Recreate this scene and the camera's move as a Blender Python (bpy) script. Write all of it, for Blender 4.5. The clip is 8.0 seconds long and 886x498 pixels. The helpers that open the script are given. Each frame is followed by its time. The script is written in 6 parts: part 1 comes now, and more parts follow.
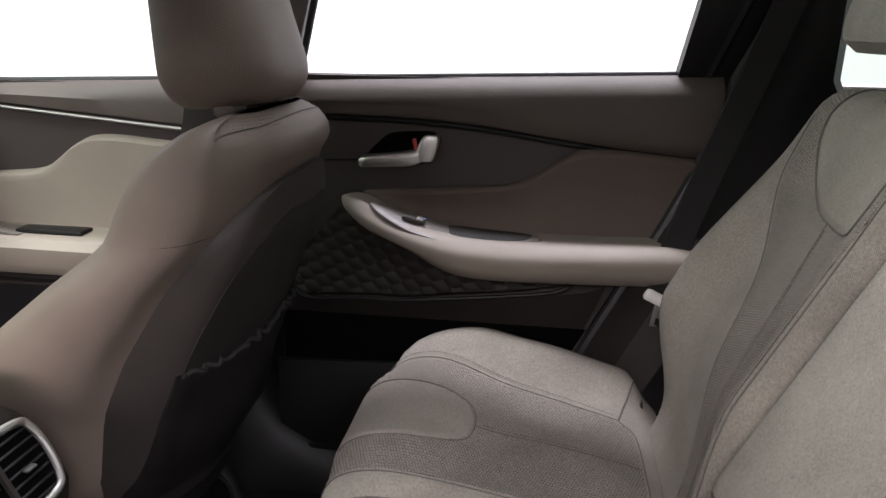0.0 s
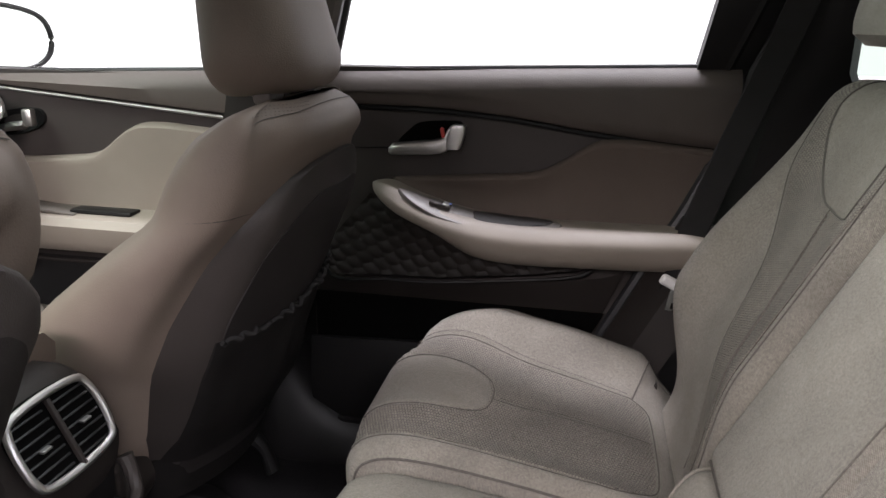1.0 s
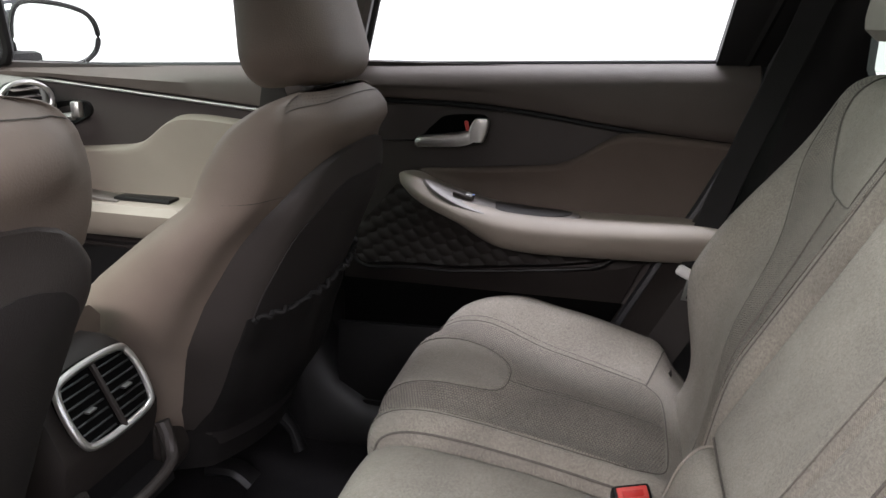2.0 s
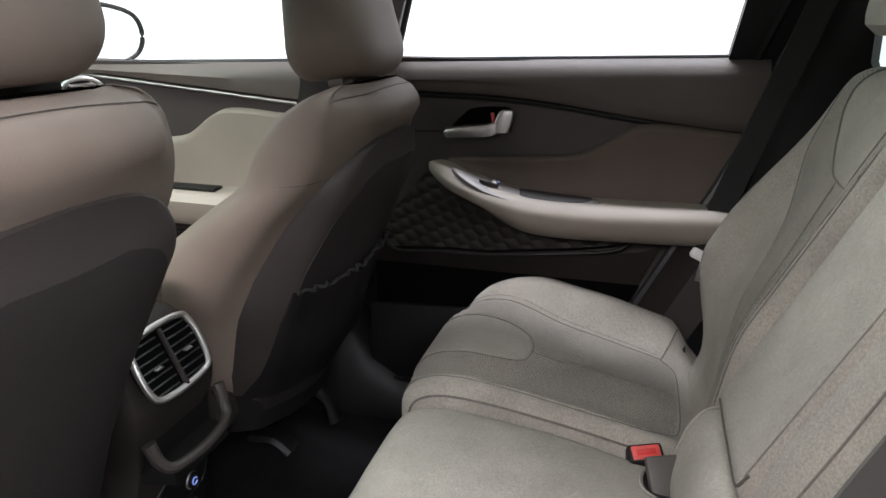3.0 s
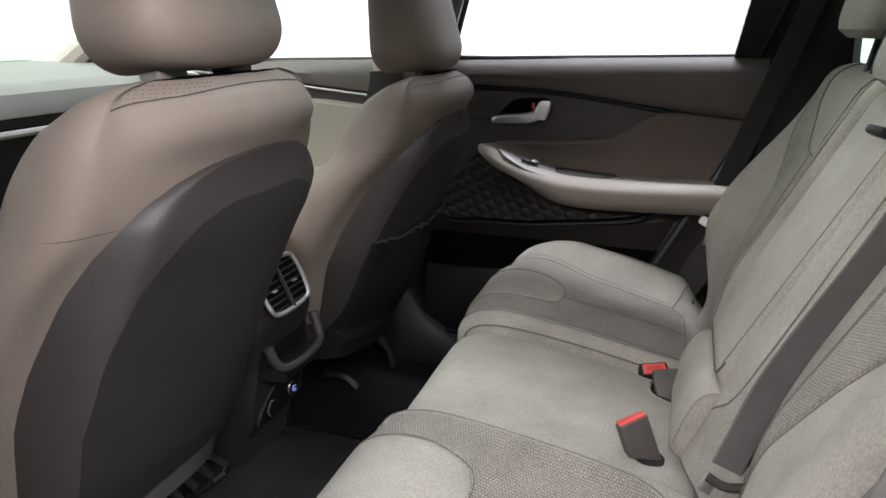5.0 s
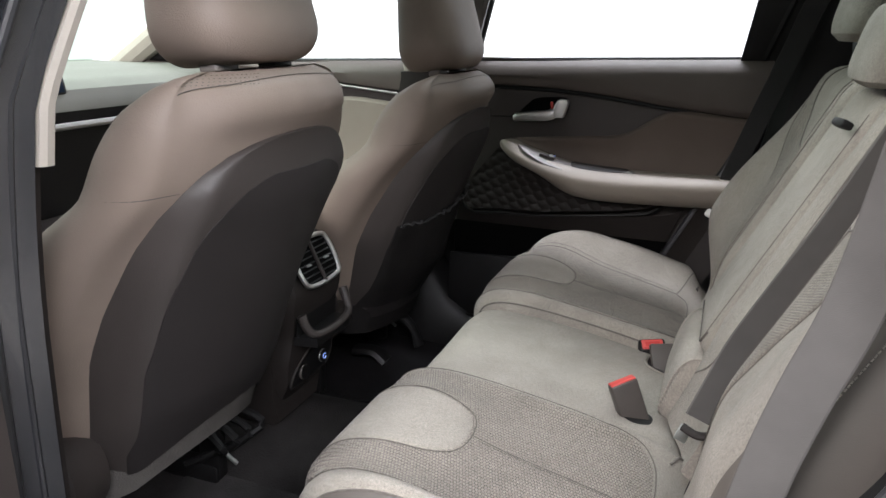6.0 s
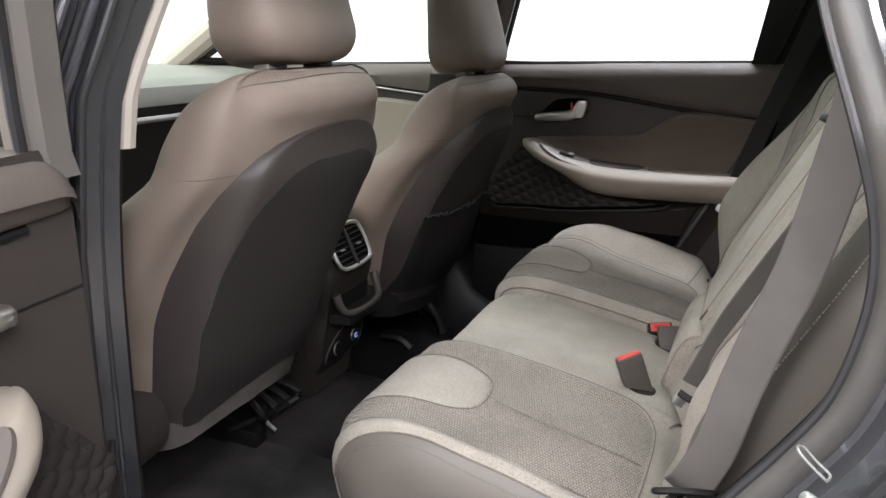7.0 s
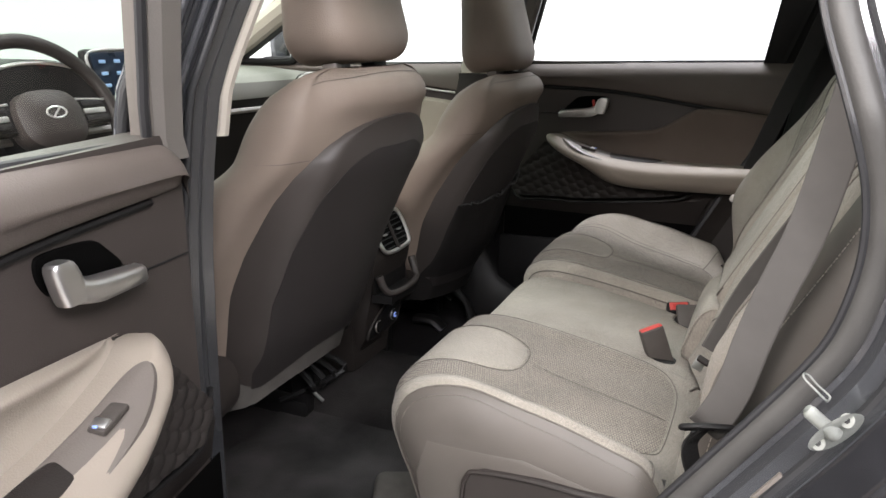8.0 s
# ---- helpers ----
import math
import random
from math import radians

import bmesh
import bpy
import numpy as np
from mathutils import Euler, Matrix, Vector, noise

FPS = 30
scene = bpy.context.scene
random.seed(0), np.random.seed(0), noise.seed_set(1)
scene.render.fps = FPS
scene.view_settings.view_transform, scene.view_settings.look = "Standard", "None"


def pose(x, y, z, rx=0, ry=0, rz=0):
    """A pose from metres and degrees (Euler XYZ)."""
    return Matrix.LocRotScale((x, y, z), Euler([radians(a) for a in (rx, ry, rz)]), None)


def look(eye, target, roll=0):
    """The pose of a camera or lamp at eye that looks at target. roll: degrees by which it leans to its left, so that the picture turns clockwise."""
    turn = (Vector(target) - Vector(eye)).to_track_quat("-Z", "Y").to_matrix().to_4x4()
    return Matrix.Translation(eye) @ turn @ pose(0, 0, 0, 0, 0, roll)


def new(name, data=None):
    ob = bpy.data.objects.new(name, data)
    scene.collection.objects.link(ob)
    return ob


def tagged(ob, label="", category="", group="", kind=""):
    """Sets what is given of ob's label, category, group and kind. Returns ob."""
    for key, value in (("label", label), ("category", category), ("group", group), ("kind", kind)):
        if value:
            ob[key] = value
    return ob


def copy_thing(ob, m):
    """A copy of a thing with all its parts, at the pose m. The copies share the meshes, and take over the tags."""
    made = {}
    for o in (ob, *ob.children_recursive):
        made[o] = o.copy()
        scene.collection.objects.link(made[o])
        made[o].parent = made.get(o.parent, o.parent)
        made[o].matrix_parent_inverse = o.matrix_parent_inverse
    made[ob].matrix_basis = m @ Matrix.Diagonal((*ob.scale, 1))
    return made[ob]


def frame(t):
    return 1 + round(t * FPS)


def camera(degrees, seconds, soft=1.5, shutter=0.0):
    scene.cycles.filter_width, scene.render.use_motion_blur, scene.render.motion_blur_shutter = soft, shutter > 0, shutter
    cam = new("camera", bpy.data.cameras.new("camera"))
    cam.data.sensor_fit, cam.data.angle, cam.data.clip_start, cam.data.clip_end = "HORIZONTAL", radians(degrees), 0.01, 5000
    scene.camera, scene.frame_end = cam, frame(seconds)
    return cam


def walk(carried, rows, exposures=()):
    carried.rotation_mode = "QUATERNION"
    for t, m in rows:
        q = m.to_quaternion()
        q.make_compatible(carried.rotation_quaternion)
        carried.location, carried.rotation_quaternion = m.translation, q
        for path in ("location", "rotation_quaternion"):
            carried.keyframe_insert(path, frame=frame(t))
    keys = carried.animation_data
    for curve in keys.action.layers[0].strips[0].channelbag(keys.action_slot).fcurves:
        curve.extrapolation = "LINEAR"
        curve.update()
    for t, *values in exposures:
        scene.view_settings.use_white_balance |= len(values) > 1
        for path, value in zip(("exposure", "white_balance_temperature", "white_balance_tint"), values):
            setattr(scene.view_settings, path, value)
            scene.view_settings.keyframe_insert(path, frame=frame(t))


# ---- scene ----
cam = camera(62.9, 8.0)
PATH = [
    (0, (0.062, -0.617, 1.289), (-0.203, 1.276, 0.701), 0.8),
    (0.5, (0.077, -0.652, 1.292), (-0.23, 1.231, 0.693), 0.8),
    (1, (0.095, -0.683, 1.288), (-0.267, 1.189, 0.686), 0.8),
    (1.5, (0.116, -0.709, 1.283), (-0.293, 1.154, 0.682), 0.9),
    (3, (0.139, -0.841, 1.282), (-0.366, 0.996, 0.674), 0.5),
    (3.5, (0.155, -0.935, 1.285), (-0.36, 0.901, 0.681), 0.4),
    (4, (0.167, -1.017, 1.28), (-0.361, 0.816, 0.679), 0.3),
    (4.5, (0.168, -1.091, 1.282), (-0.385, 0.735, 0.682), 0.4),
    (6, (0.275, -1.288, 1.279), (-0.411, 0.496, 0.693), 0.8),
    (6.5, (0.308, -1.362, 1.277), (-0.421, 0.409, 0.698), 0.8),
    (7, (0.335, -1.411, 1.277), (-0.425, 0.349, 0.704), 0.8),
    (7.5, (0.33, -1.461, 1.275), (-0.446, 0.292, 0.703), 0.8),
    (8, (0.335, -1.572, 1.279), (-0.447, 0.178, 0.708), 0.7),
]
walk(cam, [(t, look(eye, target, roll)) for t, eye, target, roll in PATH],
     exposures=[(0, -0.10, 6340, 21), (1.5, -0.10, 6300, 19), (3.5, -0.03, 6120, 14), (4.5, 0.0, 6100, 13), (6, 0.03, 6120, 14), (8, 0.04, 6400, 14)])

# ---- world and light: a bright white photo studio ----
world = bpy.data.worlds.new("studio_white")
scene.world = world
world.use_nodes = True
wn = world.node_tree.nodes["Background"]
wn.inputs[0].default_value = (1.0, 0.99, 0.985, 1)
wn.inputs[1].default_value = 0.4


def area_lamp(name, eye, target, sx, sy, watts, colour):
    lamp = bpy.data.lights.new(name, "AREA")
    lamp.shape, lamp.size, lamp.size_y, lamp.energy, lamp.color = "RECTANGLE", sx, sy, watts, colour
    ob = new(name, lamp)
    ob.matrix_world = look(eye, target)
    return ob


# unseen lamps added to match the light: above the car, beside and behind its open door, beside its front door, beyond
# its far side and before the windscreen
area_lamp("fill_overhead", (0.15, 0.12, 3.0), (0.15, 0.11, 0.6), 1.6, 0.8, 29, (1.0, 0.99, 0.98))
area_lamp("fill_side", (0.35, -2.2, 2.35), (0.05, -0.6, 0.8), 1.6, 0.5, 48, (1.0, 0.995, 0.97))
area_lamp("fill_rear", (1.5, -2.3, 2.5), (-0.3, -1.0, 0.85), 1.6, 0.5, 102, (1.0, 0.99, 0.98))
area_lamp("fill_near_front", (-0.95, -2.3, 2.1), (-0.45, 0.0, 0.95), 1.8, 0.5, 92, (1.0, 0.935, 0.87))
area_lamp("fill_far", (0.05, 1.62, 4.4), (0.1, 0.65, 0.9), 2.4, 0.5, 260, (0.97, 0.99, 1.0))
# green lamp colour stands for light tinted by the windscreen
area_lamp("fill_front", (-2.7, -0.2, 3.4), (-0.8, 0.1, 0.85), 1.8, 1.4, 178, (0.86, 1.0, 0.85))

# ---- materials ----


def mat(name, colour, rough=0.6, metal=0.0, coat=0.0, vary=0.12, scale=14.0, bump=0.15, bump_scale=500.0, spec=0.5, sheen=0.0):
    """A plain surface with broad tone changes and a fine grain."""
    m = bpy.data.materials.new(name)
    m.use_nodes = True
    nt = m.node_tree
    p = nt.nodes["Principled BSDF"]
    co = nt.nodes.new("ShaderNodeTexCoord")
    big = nt.nodes.new("ShaderNodeTexNoise")
    big.inputs["Scale"].default_value, big.inputs["Detail"].default_value = scale, 4
    nt.links.new(co.outputs["Object"], big.inputs["Vector"])
    ramp = nt.nodes.new("ShaderNodeMapRange")
    ramp.inputs["From Min"].default_value, ramp.inputs["From Max"].default_value = 0.3, 0.7
    ramp.inputs["To Min"].default_value, ramp.inputs["To Max"].default_value = 1 - vary, 1 + vary
    nt.links.new(big.outputs["Fac"], ramp.inputs["Value"])
    mul = nt.nodes.new("ShaderNodeVectorMath")
    mul.operation = "SCALE"
    mul.inputs[0].default_value = colour[:3]
    nt.links.new(ramp.outputs["Result"], mul.inputs["Scale"])
    nt.links.new(mul.outputs["Vector"], p.inputs["Base Color"])
    p.inputs["Roughness"].default_value, p.inputs["Metallic"].default_value = rough, metal
    p.inputs["Coat Weight"].default_value = coat
    p.inputs["Coat Roughness"].default_value = 0.04
    p.inputs["Specular IOR Level"].default_value = spec
    p.inputs["Sheen Weight"].default_value = sheen
    if bump:
        fine = nt.nodes.new("ShaderNodeTexNoise")
        fine.inputs["Scale"].default_value, fine.inputs["Detail"].default_value = bump_scale, 2
        nt.links.new(co.outputs["Object"], fine.inputs["Vector"])
        b = nt.nodes.new("ShaderNodeBump")
        b.inputs["Strength"].default_value, b.inputs["Distance"].default_value = bump, 0.002
        nt.links.new(fine.outputs["Fac"], b.inputs["Height"])
        nt.links.new(b.outputs["Normal"], p.inputs["Normal"])
    return m


def cloth(name, light, dark, pitch, bump=0.5, speck=900.0, axes="xy", knit=False):
    """Woven cloth: a heathered yarn colour, a weave relief of the given pitch in metres, and worn patches."""
    m = bpy.data.materials.new(name)
    m.use_nodes = True
    nt = m.node_tree
    p = nt.nodes["Principled BSDF"]
    p.inputs["Roughness"].default_value, p.inputs["Specular IOR Level"].default_value = 0.9, 0.2
    p.inputs["Sheen Weight"].default_value, p.inputs["Sheen Roughness"].default_value = 0.12, 0.5
    co = nt.nodes.new("ShaderNodeTexCoord")
    yarn = nt.nodes.new("ShaderNodeTexNoise")
    yarn.inputs["Scale"].default_value, yarn.inputs["Detail"].default_value = speck, 2
    nt.links.new(co.outputs["Object"], yarn.inputs["Vector"])
    worn = nt.nodes.new("ShaderNodeTexNoise")
    worn.inputs["Scale"].default_value, worn.inputs["Detail"].default_value = 9, 5
    nt.links.new(co.outputs["Object"], worn.inputs["Vector"])
    sep = nt.nodes.new("ShaderNodeSeparateXYZ")
    nt.links.new(co.outputs["Object"], sep.inputs[0])

    def wave(axis, size, shift=0.0):
        k = nt.nodes.new("ShaderNodeMath")
        k.operation = "MULTIPLY_ADD"
        k.inputs[1].default_value, k.inputs[2].default_value = 2 * math.pi / size, shift
        nt.links.new(sep.outputs[axis], k.inputs[0])
        s = nt.nodes.new("ShaderNodeMath")
        s.operation = "SINE"
        nt.links.new(k.outputs[0], s.inputs[0])
        return s.outputs[0]

    a, b = axes[0].upper(), axes[1].upper()
    if knit:
        flat = nt.nodes.new("ShaderNodeCombineXYZ")
        nt.links.new(sep.outputs[a], flat.inputs[0])
        nt.links.new(sep.outputs[b], flat.inputs[1])
        rows_ = nt.nodes.new("ShaderNodeTexBrick")
        rows_.inputs["Scale"].default_value, rows_.inputs["Mortar Size"].default_value, rows_.inputs["Mortar Smooth"].default_value = 1.0, pitch * 0.16, 1.0
        rows_.inputs["Brick Width"].default_value, rows_.inputs["Row Height"].default_value = pitch * 0.72, pitch
        nt.links.new(flat.outputs[0], rows_.inputs["Vector"])
        weave = nt.nodes.new("ShaderNodeMath")
        weave.operation = "MULTIPLY_ADD"
        weave.inputs[1].default_value, weave.inputs[2].default_value = -2.0, 0.9
        nt.links.new(rows_.outputs["Fac"], weave.inputs[0])
    else:
        weave = nt.nodes.new("ShaderNodeMath")
        weave.operation = "MULTIPLY"
        nt.links.new(wave(a, pitch), weave.inputs[0])
        nt.links.new(wave(b, pitch * 0.62), weave.inputs[1])
    height = nt.nodes.new("ShaderNodeMath")
    height.operation = "MULTIPLY_ADD"
    height.inputs[1].default_value = 1.2
    nt.links.new(yarn.outputs["Fac"], height.inputs[0])
    nt.links.new(weave.outputs[0], height.inputs[2])
    out = height.outputs[0]
    tone = nt.nodes.new("ShaderNodeMapRange")
    tone.inputs["From Min"].default_value, tone.inputs["From Max"].default_value = -0.55, 1.7
    nt.links.new(out, tone.inputs["Value"])
    mix = nt.nodes.new("ShaderNodeMixRGB")
    mix.inputs[1].default_value, mix.inputs[2].default_value = (*dark, 1), (*light, 1)
    nt.links.new(tone.outputs["Result"], mix.inputs[0])
    wear = nt.nodes.new("ShaderNodeMapRange")
    wear.inputs["From Min"].default_value, wear.inputs["From Max"].default_value = 0.3, 0.7
    wear.inputs["To Min"].default_value, wear.inputs["To Max"].default_value = 0.82, 1.15
    nt.links.new(worn.outputs["Fac"], wear.inputs["Value"])
    tuft = nt.nodes.new("ShaderNodeTexNoise")
    tuft.inputs["Scale"].default_value, tuft.inputs["Detail"].default_value = 300, 3
    nt.links.new(co.outputs["Object"], tuft.inputs["Vector"])
    fleck = nt.nodes.new("ShaderNodeMapRange")
    fleck.inputs["From Min"].default_value, fleck.inputs["From Max"].default_value = 0.3, 0.7
    fleck.inputs["To Min"].default_value, fleck.inputs["To Max"].default_value = 0.82, 1.18
    nt.links.new(tuft.outputs["Fac"], fleck.inputs["Value"])
    both = nt.nodes.new("ShaderNodeMath")
    both.operation = "MULTIPLY"
    nt.links.new(wear.outputs["Result"], both.inputs[0])
    nt.links.new(fleck.outputs["Result"], both.inputs[1])
    mul = nt.nodes.new("ShaderNodeVectorMath")
    mul.operation = "SCALE"
    nt.links.new(mix.outputs[0], mul.inputs[0])
    nt.links.new(both.outputs[0], mul.inputs["Scale"])
    nt.links.new(mul.outputs["Vector"], p.inputs["Base Color"])
    fold = nt.nodes.new("ShaderNodeTexNoise")
    fold.inputs["Scale"].default_value, fold.inputs["Detail"].default_value, fold.inputs["Distortion"].default_value = 17, 2, 0.6
    nt.links.new(co.outputs["Object"], fold.inputs["Vector"])
    soft = nt.nodes.new("ShaderNodeBump")
    soft.inputs["Strength"].default_value, soft.inputs["Distance"].default_value = 0.30, 0.012
    nt.links.new(fold.outputs["Fac"], soft.inputs["Height"])
    bp = nt.nodes.new("ShaderNodeBump")
    bp.inputs["Strength"].default_value, bp.inputs["Distance"].default_value = bump, 0.0012
    nt.links.new(out, bp.inputs["Height"])
    nt.links.new(soft.outputs["Normal"], bp.inputs["Normal"])
    nt.links.new(bp.outputs["Normal"], p.inputs["Normal"])
    return m


def glass(name, tint, gloss=0.06):
    m = bpy.data.materials.new(name)
    m.use_nodes = True
    nt = m.node_tree
    nt.nodes.remove(nt.nodes["Principled BSDF"])
    tr, gl, mx = nt.nodes.new("ShaderNodeBsdfTransparent"), nt.nodes.new("ShaderNodeBsdfGlossy"), nt.nodes.new("ShaderNodeMixShader")
    tr.inputs[0].default_value = (*tint, 1)
    gl.inputs["Roughness"].default_value = 0.01
    mx.inputs[0].default_value = gloss
    nt.links.new(tr.outputs[0], mx.inputs[1])
    nt.links.new(gl.outputs[0], mx.inputs[2])
    nt.links.new(mx.outputs[0], nt.nodes["Material Output"].inputs[0])
    return m


def glow(name, colour, strength):
    m = bpy.data.materials.new(name)
    m.use_nodes = True
    p = m.node_tree.nodes["Principled BSDF"]
    p.inputs["Base Color"].default_value = (*colour, 1)
    p.inputs["Emission Color"].default_value, p.inputs["Emission Strength"].default_value = (*colour, 1), strength
    return m


CLOTH = cloth("taupe_cloth", (0.355, 0.319, 0.277), (0.18, 0.161, 0.14), 0.0022, speck=420, bump=0.5)
# same cloth, darker to put in the dimmer light on the backrests
CLOTH_UP = cloth("taupe_cloth_back_shaded", (0.33, 0.295, 0.255), (0.155, 0.138, 0.119), 0.0022, speck=420, bump=0.5, axes="zy")
RIB = cloth("ribbed_cloth", (0.318, 0.28, 0.241), (0.07, 0.061, 0.052), 0.0062, bump=1.0, speck=300, knit=True)
RIB_UP = cloth("ribbed_cloth_back", (0.285, 0.25, 0.214), (0.085, 0.074, 0.063), 0.005, bump=1.0, speck=300, axes="zy", knit=True)
VINYL = mat("taupe_leatherette", (0.156, 0.123, 0.101), 0.58, vary=0.10, scale=8, bump=0.25, bump_scale=480, spec=0.36)
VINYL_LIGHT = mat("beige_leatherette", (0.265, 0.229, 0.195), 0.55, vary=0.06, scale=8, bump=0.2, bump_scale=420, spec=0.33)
VINYL_SEAM = mat("dark_taupe_seam", (0.066, 0.056, 0.048), 0.7, vary=0.1, scale=100, bump=0.1)
RIM = mat("brown_grey_shell_plastic", (0.034, 0.0285, 0.0262), 0.5, vary=0.1, scale=6, bump=0.25, bump_scale=650, spec=0.4)
SHELL = mat("brown_grey_plastic", (0.027, 0.0222, 0.0203), 0.5, vary=0.12, scale=6, bump=0.3, bump_scale=650, spec=0.35)
BACK_PANEL = mat("near_black_seat_back", (0.0165, 0.014, 0.0138), 0.62, vary=0.12, scale=6, bump=0.3, bump_scale=650, spec=0.3)
SKIRT = mat("grey_felt", (0.07, 0.065, 0.06), 0.95, vary=0.15, scale=18, bump=0.5, bump_scale=300, spec=0.1)
PAD = mat("brown_door_pad", (0.104, 0.086, 0.076), 0.55, vary=0.1, scale=7, bump=0.3, bump_scale=520, spec=0.45)
# darker version of the beige insert: the far door's shade put into its colour
INSERT_SHADED = mat("shaded_door_insert", (0.112, 0.087, 0.073), 0.8, vary=0.1, scale=7, bump=0.35, bump_scale=380, spec=0.3)
BLACK = mat("black_plastic", (0.0065, 0.006, 0.0062), 0.5, vary=0.2, scale=10, bump=0.25, bump_scale=600, spec=0.3)
PANEL = mat("brown_door_plastic", (0.041, 0.033, 0.0302), 0.55, vary=0.1, scale=8, bump=0.25, bump_scale=600)
BROWN_DARK = mat("dark_brown_plastic", (0.02, 0.0165, 0.0152), 0.55, vary=0.12, scale=9, bump=0.25, bump_scale=600, spec=0.24)
QUILT = mat("dark_quilted_vinyl", (0.026, 0.0222, 0.0208), 0.55, vary=0.15, scale=16, bump=0.3, bump_scale=500, spec=0.2)
POCKET = mat("black_pocket_cloth", (0.0085, 0.0074, 0.0072), 0.65, vary=0.2, scale=25, bump=0.5, bump_scale=900, spec=0.2)
SEAL = mat("grey_door_seal", (0.05, 0.048, 0.046), 0.5, vary=0.1, scale=20, bump=0.15, bump_scale=300)
RUBBER = mat("black_rubber", (0.022, 0.022, 0.024), 0.42, vary=0.15, scale=20, bump=0.1)
CARPET = mat("black_carpet", (0.018, 0.0163, 0.0162), 0.97, vary=0.65, scale=5.5, bump=1.0, bump_scale=260, spec=0.08)
# scuffed mat in a lighter tone that puts in the open door's light
LIT_SCUFFED_MAT = mat("lit_scuffed_floor_mat", (0.028, 0.026, 0.026), 0.97, vary=0.6, scale=5, bump=1.0, bump_scale=260, spec=0.08)
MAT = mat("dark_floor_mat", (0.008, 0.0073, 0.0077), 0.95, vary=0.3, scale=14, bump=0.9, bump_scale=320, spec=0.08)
PAINT = mat("dark_grey_car_paint", (0.135, 0.139, 0.153), 0.17, metal=0.75, coat=1.0, vary=0.06, scale=4, bump=0.0)
FRAME_GREY = mat("grey_window_frame", (0.145, 0.132, 0.121), 0.38, vary=0.08, scale=8, bump=0.2, bump_scale=500)
DASH = mat("grey_green_dashboard", (0.15, 0.15, 0.132), 0.6, vary=0.06, scale=8, bump=0.3, bump_scale=420, spec=0.35)
SILVER = mat("satin_silver", (0.78, 0.77, 0.76), 0.36, metal=1.0, vary=0.05, scale=30, bump=0.05)
ZINC = mat("pale_zinc", (0.27, 0.28, 0.262), 0.5, metal=0.35, vary=0.15, scale=70, bump=0.2, bump_scale=300)
STEEL = mat("zinc_steel", (0.32, 0.33, 0.315), 0.48, metal=0.9, vary=0.15, scale=60, bump=0.15)
GREY = mat("grey_switch_plate", (0.125, 0.109, 0.098), 0.45, vary=0.06, scale=12, bump=0.15)
IVORY = mat("ivory_pillar_trim", (0.37, 0.335, 0.29), 0.75, vary=0.05, scale=9, bump=0.3, bump_scale=420)
HEADLINER = mat("ivory_headliner", (0.66, 0.63, 0.57), 0.95, vary=0.05, scale=9, bump=0.4, bump_scale=350)
WEB = mat("dark_belt_webbing", (0.016, 0.015, 0.015), 0.8, vary=0.1, scale=30, bump=0.6, bump_scale=800, spec=0.25)
WEB_GREY = mat("grey_belt_webbing", (0.074, 0.0695, 0.0655), 0.75, vary=0.08, scale=22, bump=0.25, bump_scale=1400, spec=0.35)
BENCH_SIDE = mat("grey_bench_leatherette", (0.09, 0.0795, 0.0705), 0.5, vary=0.1, scale=8, bump=0.12, bump_scale=700, spec=0.42)
STRIP = mat("brushed_grey_metal", (0.4, 0.39, 0.38), 0.5, metal=1.0, vary=0.05, scale=30, bump=0.05)
RED = mat("red_button_plastic", (0.52, 0.06, 0.05), 0.4, vary=0.08, scale=40, bump=0.05)
GLOSS_BLACK = mat("glossy_black_band", (0.012, 0.012, 0.014), 0.22, coat=0.6, vary=0.2, scale=30, bump=0.05)
WHITE = mat("white_plastic", (0.72, 0.71, 0.7), 0.4, vary=0.05, scale=40, bump=0.05)
SEAM = mat("dark_seam_thread", (0.11, 0.096, 0.084), 0.8, vary=0.2, scale=200, bump=0.3)
STITCH = mat("taupe_stitching", (0.13, 0.115, 0.1), 0.8, vary=0.2, scale=200, bump=0.3)
THREAD = mat("pale_stitching", (0.33, 0.30, 0.265), 0.8, vary=0.2, scale=200, bump=0.3)
# tint sets how much light the added roof opening lets in
ROOF_GLASS = glass("dark_tint_glass", (0.36, 0.39, 0.37))
PANE = glass("clear_car_glass", (0.95, 0.965, 0.95))
TINT = glass("green_tint_glass", (0.56, 0.655, 0.57))
MIRROR = mat("mirror_silver", (0.9, 0.92, 0.9), 0.02, metal=1.0, vary=0.0, bump=0.0)
SCREEN = mat("dark_screen_glass", (0.012, 0.02, 0.035), 0.08, vary=0.3, scale=30, bump=0.0)
SCREEN_ON = glow("lit_screen_icon", (0.25, 0.42, 0.65), 0.07)
BLUE = glow("blue_lit_icon", (0.25, 0.36, 0.8), 0.42)
TAB = mat("grey_brown_buckle_plastic", (0.062, 0.054, 0.049), 0.5, vary=0.1, scale=20, bump=0.2, bump_scale=700, spec=0.4)
# near-zero colour that puts in the shade of recesses
RECESS_SHADE = mat("recess_shade_black", (0.0015, 0.0014, 0.0014), 0.7, bump=0.0, spec=0.05)
DEEP_RED = mat("deep_red_button", (0.42, 0.018, 0.015), 0.35, bump=0)
# emission stands in for the bright light outside; darker base keeps lamps from adding
CYCLORAMA = glow("glowing_white_cyclorama", (0.9, 0.9, 0.89), 1.7)
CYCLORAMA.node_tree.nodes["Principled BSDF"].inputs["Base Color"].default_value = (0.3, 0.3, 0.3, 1)
